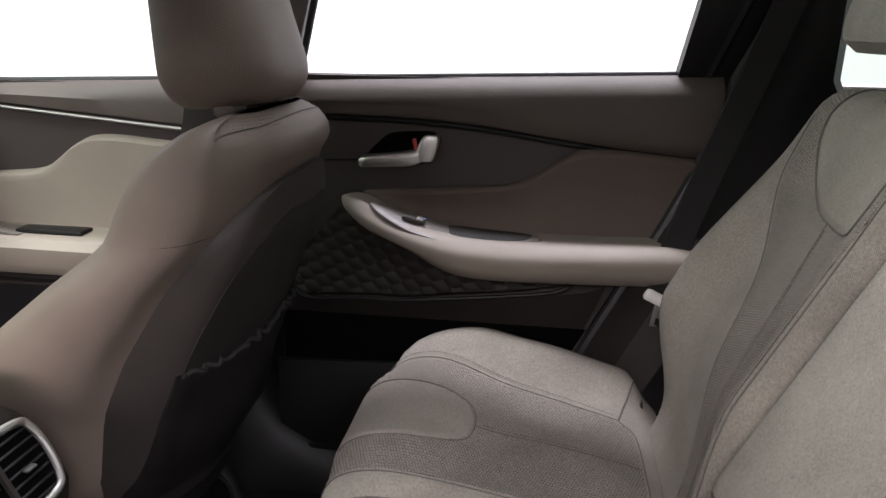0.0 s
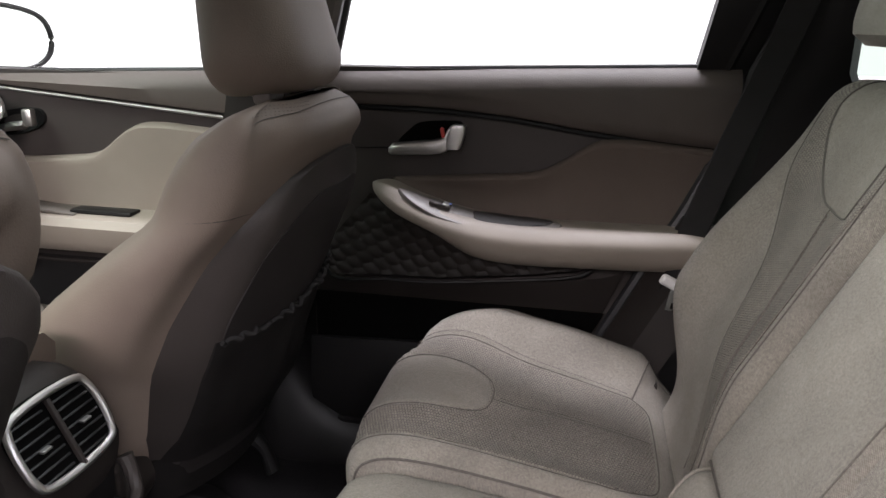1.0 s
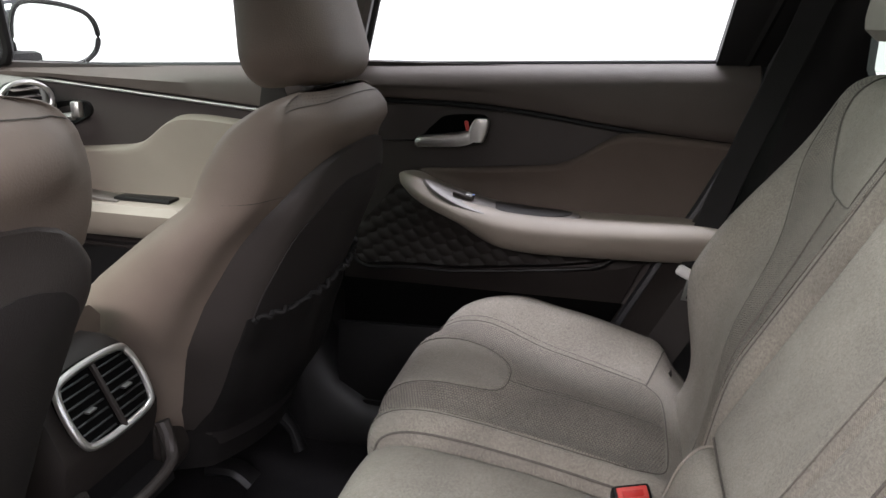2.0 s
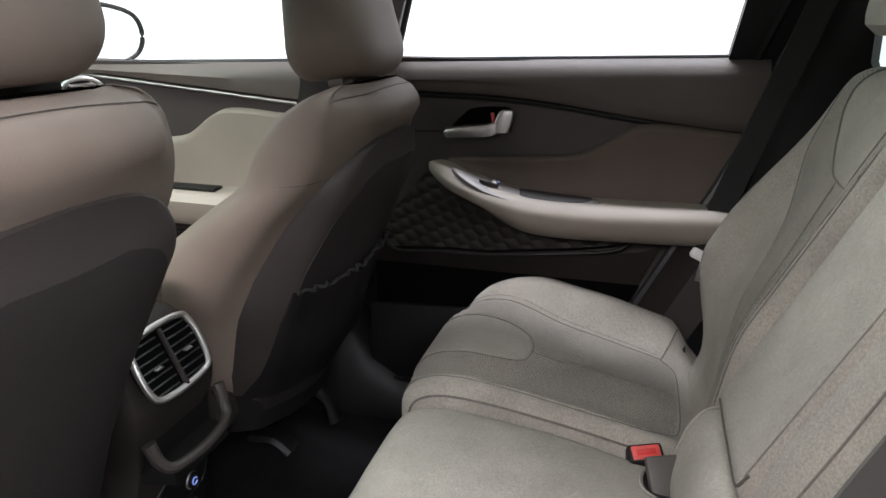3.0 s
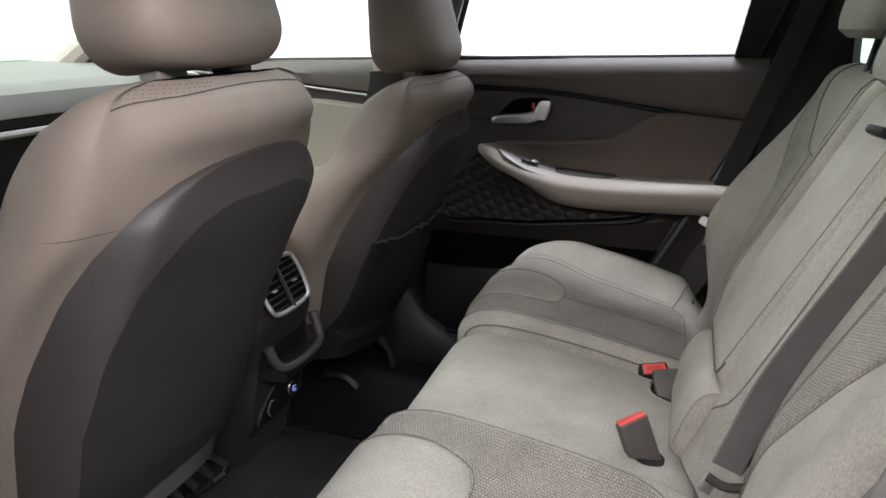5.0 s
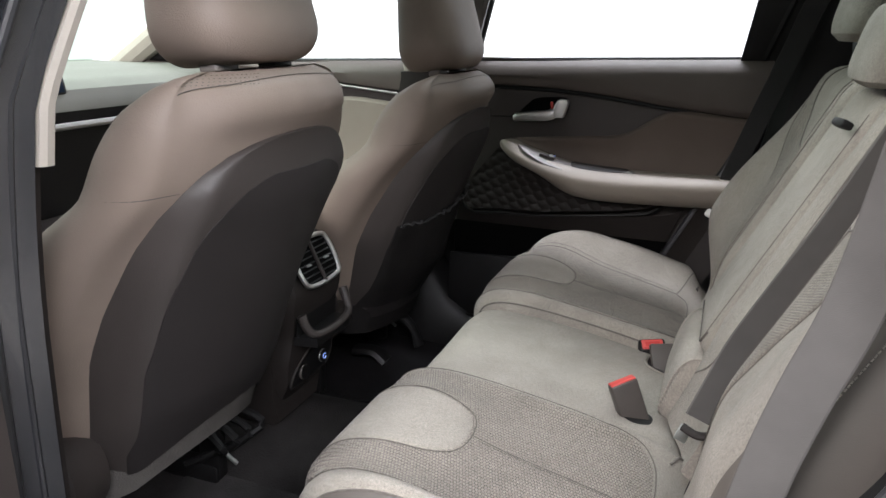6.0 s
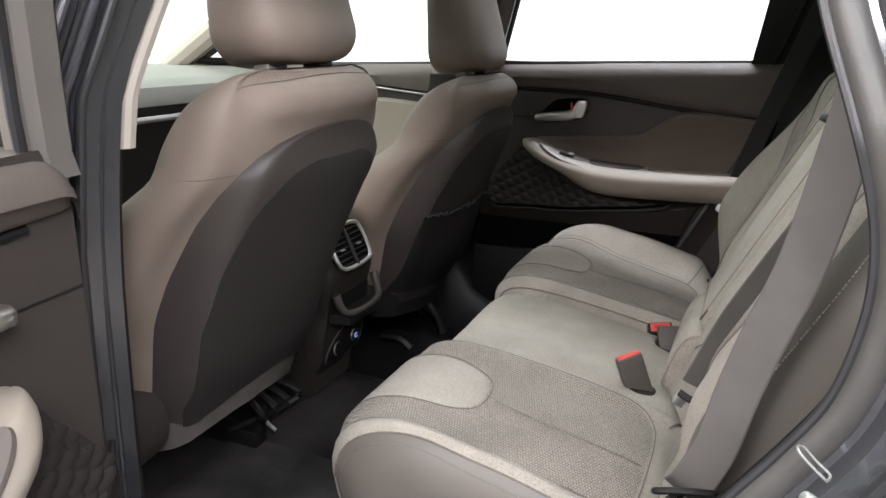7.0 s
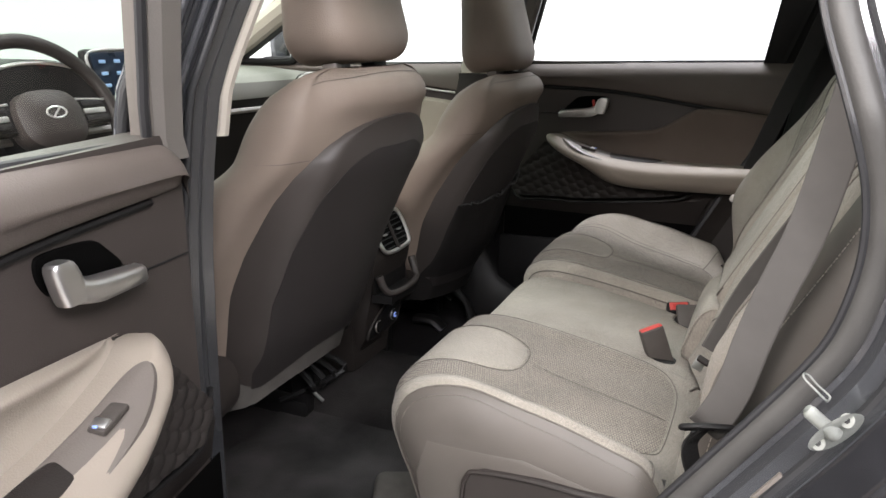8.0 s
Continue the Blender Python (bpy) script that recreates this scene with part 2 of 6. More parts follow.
WALL = mat("grey_blocking_wall", (0.14, 0.14, 0.14), 0.8, vary=0.06, scale=1.5, bump=0.1, bump_scale=40)
STUDIO = mat("grey_studio_floor", (0.5, 0.48, 0.46), 0.12, vary=0.05, scale=0.8, bump=0.0, spec=0.6)

# ---- mesh helpers ----


def part(name, bm, material, parent=None, label="", smooth=True, sharp=35):
    me = bpy.data.meshes.new(name)
    bmesh.ops.recalc_face_normals(bm, faces=bm.faces[:])
    for f in bm.faces:
        f.smooth = smooth
    bm.to_mesh(me)
    bm.free()
    if smooth:
        me.set_sharp_from_angle(angle=radians(sharp))
    me.materials.append(material)
    ob = new(name, me)
    if parent is not None:
        ob.parent = parent
    return tagged(ob, label)


def thing(name, label, category, group="", kind=""):
    return tagged(new(name), label, category, group, kind)


def curve(pts, n, closed=False):
    """n points along a smooth line through pts (Catmull-Rom)."""
    P = [Vector(p) for p in pts]
    k = len(P)
    seg = k if closed else k - 1
    res = []
    for i in range(n):
        u = i * seg / (n if closed else n - 1)
        j = min(int(u), seg - 1)
        f = u - j
        if closed:
            a, b, c, d = (P[(j + q) % k] for q in (-1, 0, 1, 2))
        else:
            b, c = P[j], P[j + 1]
            a = P[j - 1] if j else b * 2 - c
            d = P[j + 2] if j + 2 < k else c * 2 - b
        res.append(0.5 * ((2 * b) + (c - a) * f + (2 * a - 5 * b + 4 * c - d) * f * f + (3 * b - a - 3 * c + d) * f ** 3))
    return res


def loft(rings, closed=True, cap=True):
    """A skin over rings of points; each ring is a closed loop unless closed is False."""
    bm = bmesh.new()
    V = [[bm.verts.new(p) for p in r] for r in rings]
    n = len(V[0])
    for a, b in zip(V, V[1:]):
        for j in range(n if closed else n - 1):
            q = (j + 1) % n
            bm.faces.new((a[j], a[q], b[q], b[j]))
    if cap and closed:
        bm.faces.new(V[0])
        bm.faces.new(V[-1])
    bmesh.ops.remove_doubles(bm, verts=bm.verts[:], dist=1e-5)
    return bm


def sheet(fn, us, vs, thick=None):
    """A grid of points fn(u, v); thick: a vector by which a second skin lies behind it."""
    bm = bmesh.new()
    V = [[bm.verts.new(fn(u, v)) for u in us] for v in vs]
    nu, nv = len(us), len(vs)
    for j in range(nv - 1):
        for i in range(nu - 1):
            bm.faces.new((V[j][i], V[j][i + 1], V[j + 1][i + 1], V[j + 1][i]))
    if thick is not None:
        t = Vector(thick)
        W = [[bm.verts.new(v.co + t) for v in row] for row in V]
        for j in range(nv - 1):
            for i in range(nu - 1):
                bm.faces.new((W[j][i], W[j + 1][i], W[j + 1][i + 1], W[j][i + 1]))
        rim = [(0, i) for i in range(nu)] + [(j, nu - 1) for j in range(1, nv)] + [(nv - 1, i) for i in range(nu - 2, -1, -1)] + [(j, 0) for j in range(nv - 2, 0, -1)]
        for (a, b), (c, d) in zip(rim, rim[1:] + rim[:1]):
            bm.faces.new((V[a][b], V[c][d], W[c][d], W[a][b]))
    return bm


def lin(a, b, n):
    return [a + (b - a) * i / (n - 1) for i in range(n)]


def tube(pts, r, n=8, closed=False, flat=1.0, up=(0, 0, 1), cap=True):
    """A rod along pts; flat: its size along the side direction over that along up."""
    P = [Vector(p) for p in pts]
    k = len(P)
    rings = []
    for i, p in enumerate(P):
        t = (P[(i + 1) % k] - P[i - 1]) if closed else (P[min(i + 1, k - 1)] - P[max(i - 1, 0)])
        t.normalize()
        s = t.cross(Vector(up))
        if s.length < 1e-4:
            s = t.cross(Vector((1, 0.2, 0)))
        s.normalize()
        w = s.cross(t)
        rr = r[i] if isinstance(r, (list, tuple)) else r
        rings.append([p + s * (rr * flat * math.cos(a)) + w * (rr * math.sin(a)) for a in (2 * math.pi * j / n for j in range(n))])
    if closed:
        rings.append([v.copy() for v in rings[0]])
    return loft(rings, cap=cap and not closed)


def ribbon(pts, wide, thick=0.0016, across=None):
    """A strap of webbing along pts; across: its width direction at each point or one for all."""
    P = [Vector(p) for p in pts]
    rings = []
    for i, p in enumerate(P):
        t = (P[min(i + 1, len(P) - 1)] - P[max(i - 1, 0)]).normalized()
        a = Vector(across[i] if isinstance(across, list) else across)
        a = (a - t * a.dot(t)).normalized() * (wide / 2)
        q = t.cross(a).normalized() * thick
        rings.append([p - a - q * 0.2, p - a * 0.93 - q, p + a * 0.93 - q, p + a - q * 0.2, p + a + q * 0.2, p + a * 0.93 + q, p - a * 0.93 + q, p - a + q * 0.2])
    return loft(rings)


def block(centre, size, bevel=0.004, turn=None, seg=2):
    bm = bmesh.new()
    bmesh.ops.create_cube(bm, size=1.0)
    bmesh.ops.scale(bm, vec=size, verts=bm.verts)
    if bevel:
        bmesh.ops.bevel(bm, geom=bm.edges[:], offset=bevel, segments=seg, profile=0.5, affect="EDGES")
    m = Matrix.Translation(centre) @ (turn.to_4x4() if turn else Matrix())
    bmesh.ops.transform(bm, matrix=m, verts=bm.verts)
    return bm


def turn(rx=0, ry=0, rz=0):
    return Euler((radians(rx), radians(ry), radians(rz))).to_matrix()


def plate(outline, fn, deep, bevel=0.003):
    """A plate with a closed outline of (a, b) pairs, placed by fn(a, b, depth); its front edge is rounded by a small step."""
    c = Vector((sum(p[0] for p in outline) / len(outline), sum(p[1] for p in outline) / len(outline)))
    bm = bmesh.new()
    loops = []
    for shrink, d in ((0.0, deep), (0.0, bevel), (bevel * 0.35, bevel * 0.3), (bevel, 0.0)):
        ring = []
        for p in outline:
            v = Vector(p[:2])
            w = c - v
            ring.append(bm.verts.new(fn(*(v + w.normalized() * shrink if w.length > 1e-6 else v), d)))
        loops.append(ring)
    n = len(outline)
    for a, b in zip(loops, loops[1:]):
        for j in range(n):
            bm.faces.new((a[j], a[(j + 1) % n], b[(j + 1) % n], b[j]))
    bm.faces.new(loops[-1])
    bm.faces.new(loops[0])
    return bm


def inlay(surface, outline, rise=0.003, rings=14, n=72, puff=0.0):
    """A panel sewn onto a surface(a, b, lift): its outline is a smooth closed loop of (a, b), its edge dips into the seam."""
    loop = curve([(p[0], p[1], 0) for p in outline], n, True)
    c = sum(loop, Vector()) / n
    bm = bmesh.new()
    prev = None
    hub = bm.verts.new(surface(c.x, c.y, rise + puff))
    for k in range(1, rings + 1):
        r = 1 - (1 - k / rings) ** 1.6
        lift = -0.004 if k == rings else rise * (1 - max(0, r - 0.9) / 0.1 * 0.6) + puff * (1 - r * r)
        ring = []
        for p in loop:
            q = c + (p - c) * r
            ring.append(bm.verts.new(surface(q.x, q.y, lift)))
        for j in range(n):
            a = (j + 1) % n
            if prev is None:
                bm.faces.new((hub, ring[j], ring[a]))
            else:
                bm.faces.new((prev[j], ring[j], ring[a], prev[a]))
        prev = ring
    return bm


def seam(surface, pts, r=0.0016, n=40, lift=0.001, closed=False):
    line = [surface(p.x, p.y, lift) for p in curve([(a, b, 0) for a, b in pts], n, closed)]
    return tube(line, r, 6, closed)


def stitches(surface, pts, gap=0.007, r=0.0011, lift=0.0015, long=0.0045):
    """A row of short threads along a line on a surface."""
    line = curve([(a, b, 0) for a, b in pts], 400)
    P = [surface(p.x, p.y, lift) for p in line]
    bm = bmesh.new()
    run, last = 0.0, P[0]
    at = 0.0
    for p, q in zip(P, P[1:]):
        run += (q - p).length
        if run >= at:
            d = (q - p).normalized()
            s = d.cross(Vector((0.3, 0.5, 0.8))).normalized() * r
            w = s.cross(d)
            V = [bm.verts.new(p + d * e + o) for e in (-long / 2, long / 2) for o in (s, w * 1.2, -s)]
            for f in ((0, 1, 4, 3), (1, 2, 5, 4), (0, 3, 5, 2), (0, 2, 1), (3, 4, 5)):
                bm.faces.new([V[i] for i in f])
            at += gap
    return bm


def threads(P, gap=0.008, r=0.001, long=0.005, bm=None):
    """Short stitches along a line of points."""
    bm = bm or bmesh.new()
    run, at = 0.0, 0.0
    fine = curve(P, len(P) * 12)
    for p, q in zip(fine, fine[1:]):
        run += (q - p).length
        if run >= at:
            d = (q - p).normalized()
            s = d.cross(Vector((0.3, 0.5, 0.8))).normalized() * r
            w = s.cross(d)
            V = [bm.verts.new(p + d * e + o) for e in (-long / 2, long / 2) for o in (s, w * 1.2, -s)]
            for f in ((0, 1, 4, 3), (1, 2, 5, 4), (0, 3, 5, 2), (0, 2, 1), (3, 4, 5)):
                bm.faces.new([V[i] for i in f])
            at += gap
    return bm


def seg(x, xs, ys):
    return float(np.interp(x, xs, ys))


def smooth01(x):
    x = min(1.0, max(0.0, x))
    return x * x * (3 - 2 * x)

# ---- the large structure ----


def side(z):
    """Half width of the cabin at the glass: upright below the beltline, leaning in above it."""
    return 0.80 if z < 1.2 else 0.80 - (z - 1.2) * 0.33


ground = part("ground", sheet(lambda u, v: Vector((u, v, -0.1)), lin(-300, 300, 3), lin(-300, 300, 3)), STUDIO)
tagged(ground, "polished grey floor of a photo studio", "floor", kind="structure")

# unseen wall added to hold back world light from the near side
wall = part("wall_1", block((2.2, -5.0, 2.8), (9.4, 0.2, 5.8), 0.01), WALL)
tagged(wall, "unseen grey wall added behind the camera to block light", "wall", kind="structure")


# second unseen wall, added to block light from behind the car
wall = part("wall_2", block((7.0, -2.7, 2.8), (0.2, 4.4, 5.8), 0.01), WALL)
tagged(wall, "unseen grey side wall added to block light", "wall", kind="structure")

def sweep_at(u, h):
    """The white cyclorama: a curved wall that sweeps up from the floor, past the far side of the car and round its front."""
    k = radians(180 * u)
    way = Vector((math.copysign(abs(math.cos(k)) ** 0.5, math.cos(k)) * 11, 2.0 + 4.6 * math.sin(k) ** 0.5 if 0 < u < 1 else 2.0, 0))
    way += Vector((0, -6.0 * smooth01((u - 0.93) / 0.07), 0))
    return way * (1 - 0.12 * (1 - min(1.0, h / 0.25)) ** 2) + Vector((0, 0, -0.098 + 7.0 * h * h / (h + 0.1)))


# the sheet itself glows and lights the cabin through the windows
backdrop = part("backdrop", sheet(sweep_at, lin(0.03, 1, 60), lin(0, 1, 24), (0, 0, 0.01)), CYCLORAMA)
tagged(backdrop, "white studio cyclorama beyond the car that glows by itself", "backdrop", kind="structure")


def hump(x, y):
    """Height of the carpet: a flat footwell with a low tunnel in the middle."""
    return 0.33 + 0.085 * math.exp(-((y / 0.17) ** 4)) + 0.10 * smooth01((-0.95 - x) / 0.5) + 0.008 * noise.noise((x * 5, y * 5, 0))


floor = part("floor", sheet(lambda u, v: Vector((u, v, hump(u, v))), lin(-1.7, 0.1, 60), lin(-0.74, 0.74, 60), (0, 0, -0.03)), CARPET)
tagged(floor, "worn black carpet on the car floor with scuffs", "floor", kind="structure")
load = part("floor", sheet(lambda u, v: Vector((u, v, 0.62)), lin(0.5, 1.6, 8), lin(-0.7, 0.7, 8), (0, 0, -0.03)), CARPET)
tagged(load, "black carpeted load floor behind the seats", "floor", kind="structure")

roof = thing("ceiling", "ivory cloth headliner under the car roof", "ceiling", kind="structure")


def roof_at(x, y):
    return 1.60 - 0.05 * (y / 0.6) ** 2 - 0.05 * ((x - 0.1) / 1.2) ** 2


for x0, x1, y0, y1 in ((-1.0, -0.55, -0.68, 0.68), (0.75, 1.6, -0.68, 0.68), (-0.55, 0.75, -0.68, -0.45), (-0.55, 0.75, 0.45, 0.68)):
    part("headliner", sheet(lambda u, v: Vector((u, v, roof_at(u, v))), lin(x0, x1, 12), lin(y0, y1, 10), (0, 0, 0.02)), HEADLINER, roof)
    part("roof_skin", sheet(lambda u, v: Vector((u, v, roof_at(u, v) + 0.05)), lin(x0, x1, 12), lin(y0, y1, 10), (0, 0, 0.004)), PAINT, roof)
# unseen opening added so that light falls in from above
part("roof_glass", sheet(lambda u, v: Vector((u, v, roof_at(u, v) + 0.045)), lin(-0.55, 0.75, 12), lin(-0.45, 0.45, 10)), ROOF_GLASS, roof, "dark-tinted glass roof, added unseen to pass light from above")

# tail of the car behind the back seat
tail = thing("wall_rear", "dark inner tail wall of the car with its rear window", "wall", kind="structure")
part("tailgate", block((1.62, 0, 0.85), (0.05, 1.5, 0.5), 0.02), BLACK, tail)
for y in (-0.66, 0.66):
    part("rear_pillar", loft([[Vector((1.55 - 0.1 * h + b, y * (1 - 0.1 * h) + a, 1.08 + 0.5 * h)) for a, b in ((-0.07, 0), (0.07, 0), (0.07, 0.1), (-0.07, 0.1))] for h in (0, 0.5, 1)]), IVORY, tail)
part("rear_window", sheet(lambda u, v: Vector((1.62 - 0.12 * v, u, 1.1 + 0.46 * v)), lin(-0.6, 0.6, 4), lin(0, 1, 4)), TINT, tail).visible_shadow = False

# side walls of the load space
for s in (-1, 1):
    w = thing("wall_side", "dark trimmed side wall of the load space", "wall", kind="structure")
    if s > 0:
        part("lower_trim", block((0.80, 0.875, 0.78), (1.65, 0.03, 0.82), 0.01), BLACK, w)
        part("front_closer", block((-0.52, 0.875, 0.72), (0.22, 0.03, 0.86), 0.01), BLACK, w)
    else:
        part("lower_trim", block((1.10, -0.72, 0.85), (0.95, 0.04, 0.66), 0.02), BROWN_DARK, w)
    part("quarter_window", sheet(lambda u, v: Vector((u, s * side(1.2 + 0.34 * v), 1.2 + 0.34 * v)), lin(0.54 if s > 0 else 0.75, 1.45, 4), lin(0, 1, 4)), TINT, w).visible_shadow = False
    part("rail", sheet(lambda u, v: Vector((u, s * (side(1.5) + 0.01 - 0.10 * v), 1.50 + 0.07 * v)), lin(-0.9, 1.6, 10), lin(0, 1, 4), (0, s * 0.03, 0.01)), HEADLINER, w)

# ---- far centre pillar, sill and rear pillar ----
bp = thing("pillar_centre", "ivory upper and dark lower trim of the centre pillar", "pillar", kind="structure")


def pillar(s, z0, z1, x0, x1, deep, lean):
    rings = []
    for z in lin(z0, z1, 10):
        k = (z - 1.15)
        dx = 0.36 * k if k > 0 else 0.10 * k
        y = (side(z) - 0.05 - lean) * s
        o = s * deep
        a, b = x0 + dx, x1 + dx
        rings.append([Vector(p) for p in ((a, y + o, z), (a, y + o * 0.3, z), (a + 0.02, y + o * 0.03, z), ((a + b) / 2, y - s * 0.006, z), (b - 0.02, y + o * 0.03, z), (b, y + o * 0.3, z), (b, y + o, z))])
    return loft(rings)


part("upper_trim", pillar(1, 1.152, 1.55, -0.66, -0.50, 0.06, 0.0), IVORY, bp, "ivory moulded upper cover")
part("lower_trim", pillar(1, 0.40, 1.149, -0.67, -0.505, 0.06, 0.0), BROWN_DARK, bp, "dark brown lower cover")
# foot of the pillar sweeping back into the sill
part("foot_trim", loft([[Vector((x, 0.79, zt - 0.13)), Vector((x, 0.79, zt)), Vector((x, 0.755, zt + 0.006)), Vector((x, 0.70, zt - 0.012)), Vector((x, 0.665, zt - 0.05)), Vector((x, 0.655, 0.33))]
                        for x, zt in ((-0.95, 0.44), (-0.72, 0.47), (-0.64, 0.56), (-0.585, 0.66), (-0.53, 0.60), (-0.47, 0.50), (-0.40, 0.445), (-0.30, 0.425), (-0.1, 0.42), (0.1, 0.43))]), BLACK, bp, "near-black sill cover", sharp=80)
part("seal", tube([(-0.492 + (0.33 * (z - 1.15) if z > 1.15 else 0.08 * (z - 1.15)), side(z) - 0.035, z) for z in lin(0.45, 1.5, 20)], 0.011, 8), RUBBER, bp)

part("corner_closer", block((0.40, 0.845, 1.19), (0.10, 0.04, 0.09), 0.006), BLACK, bp)
cp = thing("pillar_rear", "black trim of the rear pillar beside the back seat", "pillar", kind="structure")
part("trim", loft([[Vector(p) for p in ((a, side(z), z), (a, side(z) - 0.05, z), (a + 0.03, side(z) - 0.075, z), (b - 0.02, side(z) - 0.085, z), (b, side(z) - 0.06, z), (b, side(z), z))]
                   for z, a, b in ((0.75, 0.30, 0.66), (0.95, 0.36, 0.66), (1.10, 0.385, 0.61), (1.21, 0.405, 0.555), (1.34, 0.445, 0.54), (1.5, 0.49, 0.555))]), BLACK, cp)
part("wheel_arch_trim", loft([[Vector(p) for p in ((x, 0.79, z), (x - 0.01, 0.72, z + 0.006), (x + 0.04, 0.66, z + 0.004), (x + 0.10, 0.64, z - 0.02), (x + 0.1, 0.79, z - 0.03))]
                              for x, z in ((0.02, 0.40), (0.09, 0.52), (0.165, 0.66), (0.235, 0.80), (0.30, 0.93))]), BROWN_DARK, cp)
part("seal", tube([(0.0, 0.735, 0.40), (0.075, 0.735, 0.53), (0.155, 0.735, 0.67), (0.225, 0.74, 0.81), (0.29, 0.75, 0.93), (0.36, 0.765, 1.08), (0.392, 0.78, 1.20), (0.44, 0.745, 1.34), (0.49, 0.70, 1.48)], 0.012, 8), RUBBER, cp)

# ---- doors ----
SILL = lambda x: 1.196 + 0.030 * x


def upper_low(x):
    """Lower edge of the shoulder pad, a soft curve falling to the rear."""
    return sum(seg(x + e, (-0.6, -0.37, -0.115, 0.129, 0.344, 0.5), (1.125, 1.121, 1.117, 1.078, 1.058, 1.045)) for e in (-0.12, -0.06, 0, 0.06, 0.12)) / 5


def rear_door():
    d = thing("door_1", "closed rear car door with brown trim, beige armrest and quilted panel", "door", "rear doors", "structure")

    def edge(z):
        return seg(z, (0.40, 0.52, 0.66, 0.80, 0.93, 1.05, 1.2), (-0.02, 0.065, 0.145, 0.215, 0.28, 0.335, 0.375))

    part("door_panel", sheet(lambda u, z: Vector((-0.478 + (edge(z) + 0.478) * u, 0.778 - 0.012 * smooth01((0.72 - z) / 0.06), z)), lin(0, 1, 30), lin(0.40, 1.196, 30), (0, 0.06, 0)), PANEL, d, "dark brown plastic inner panel")
    part("outer_skin", sheet(lambda u, z: Vector((-0.50 + (edge(z) + 0.53) * u, 0.845 + 0.05 * math.sin(math.pi * (z - 0.35) / 0.9), z)), lin(0, 1, 20), lin(0.36, 1.19, 16), (0, -0.004, 0)), PAINT, d, "dark grey painted skin")
    # padded shoulder under the window
    rings = []
    for x in lin(-0.474, 0.372, 90):
        q = max(0.0, min(1.0, (-0.424 - x) / 0.05))
        t, b = SILL(x) - 0.04 * (1 - math.sqrt(1 - q * q)), upper_low(x)
        end = 1 - 0.5 * smooth01((-0.45 - x) / 0.025)
        prof = [(0.80, t - 0.002), (0.790, t + 0.004), (0.779, t + 0.003), (0.767, t - 0.005), (0.756, t - 0.017), (0.7485, t - 0.034), (0.7495, (t + b) / 2 - 0.005), (0.755, b + 0.026), (0.764, b + 0.010), (0.774, b + 0.001), (0.80, b + 0.01)]
        prof = [(p.x, p.y) for p in curve([(y, z, 0) for y, z in prof], 34)]
        rings.append([Vector((x, 0.785 + (y - 0.785) * end, z)) for y, z in prof])
    part("shoulder_pad", loft(rings), PAD, d, "soft brown pad under the window")
    # solid black rod standing for the shadow below the pad
    part("shadow_gap", tube([(x, 0.7755, upper_low(x) - 0.006) for x in lin(-0.40, 0.33, 60)], 0.0055, 8), BLACK, d, "black strip that puts in the shadow under the shoulder pad")
    part("window_seal", tube([(x, 0.792, SILL(x) + 0.005) for x in lin(-0.474, 0.372, 20)], 0.006, 8), RUBBER, d)
    # swooping insert
    top = lambda x: seg(x, (-0.335, -0.30, -0.153, -0.013, 0.02, 0.049, 0.09, 0.115, 0.14, 0.2, 0.34), (0.958, 0.972, 0.984, 0.995, 1.003, 1.019, 1.048, 1.064, 1.072, 1.071, 1.058))
    arm = lambda x: seg(x, (-0.335, -0.30, -0.259, -0.18, -0.105, -0.03, 0.045, 0.15, 0.35), (0.973, 0.975, 0.957, 0.931, 0.915, 0.909, 0.907, 0.907, 0.911))

    def insert(x, v):
        t = sum(top(x + e) for e in (-0.02, -0.01, 0, 0.01, 0.02)) / 5
        z = arm(x) - 0.004 + (t - arm(x) + 0.004) * v
        r = min(1.0, (1 - v) * (t - arm(x) + 0.001) / 0.012)
        return Vector((x, 0.776 - 0.026 * math.sqrt(max(0, 1 - (1 - r) ** 2)) * smooth01((x + 0.345) / 0.09) + 0.012 * math.sin(math.pi * v) * smooth01((x + 0.345) / 0.09), z))

    part("insert", sheet(insert, lin(-0.312, 0.338, 90), [0, .1, .2, .3, .4, .5, .6, .7, .78, .84, .89, .93, .96, .98, .992, 1.0]), INSERT_SHADED, d, "insert with a swooping edge, taupe to put shade into its beige")
    # armrest
    ze = lambda x: seg(x, (-0.335, -0.30, -0.266, -0.181, -0.097, -0.02, 0.047, 0.16, 0.35), (0.966, 0.953, 0.936, 0.908, 0.892, 0.887, 0.887, 0.891, 0.902))
    zb = lambda x: seg(x, (-0.335, -0.277, -0.189, -0.15, -0.112, -0.06, 0.007, 0.226, 0.35), (0.938, 0.908, 0.872, 0.848, 0.830, 0.822, 0.820, 0.826, 0.832))
    rings = []
    for x in [-0.338, -0.336, -0.331, -0.324, -0.315] + lin(-0.305, 0.345, 48):
        k = max(0.10, 0.55 * math.sqrt(max(0, 1 - (1 - min(1, (x + 0.338) / 0.08)) ** 2)) + 0.45 * math.sin(min(1.0, max(0.0, (x + 0.338) / 0.26)) * math.pi / 2))
        kz = max(0.05, min(1, math.sqrt(max(0, 1 - (1 - min(1, (x + 0.338) / 0.07)) ** 2))))
        a = sum(arm(x + e) for e in (-0.02, 0, 0.02)) / 3
        e = sum(ze(x + q) for q in (-0.02, 0, 0.02)) / 3
        b = sum(zb(x + q) for q in (-0.02, 0, 0.02)) / 3
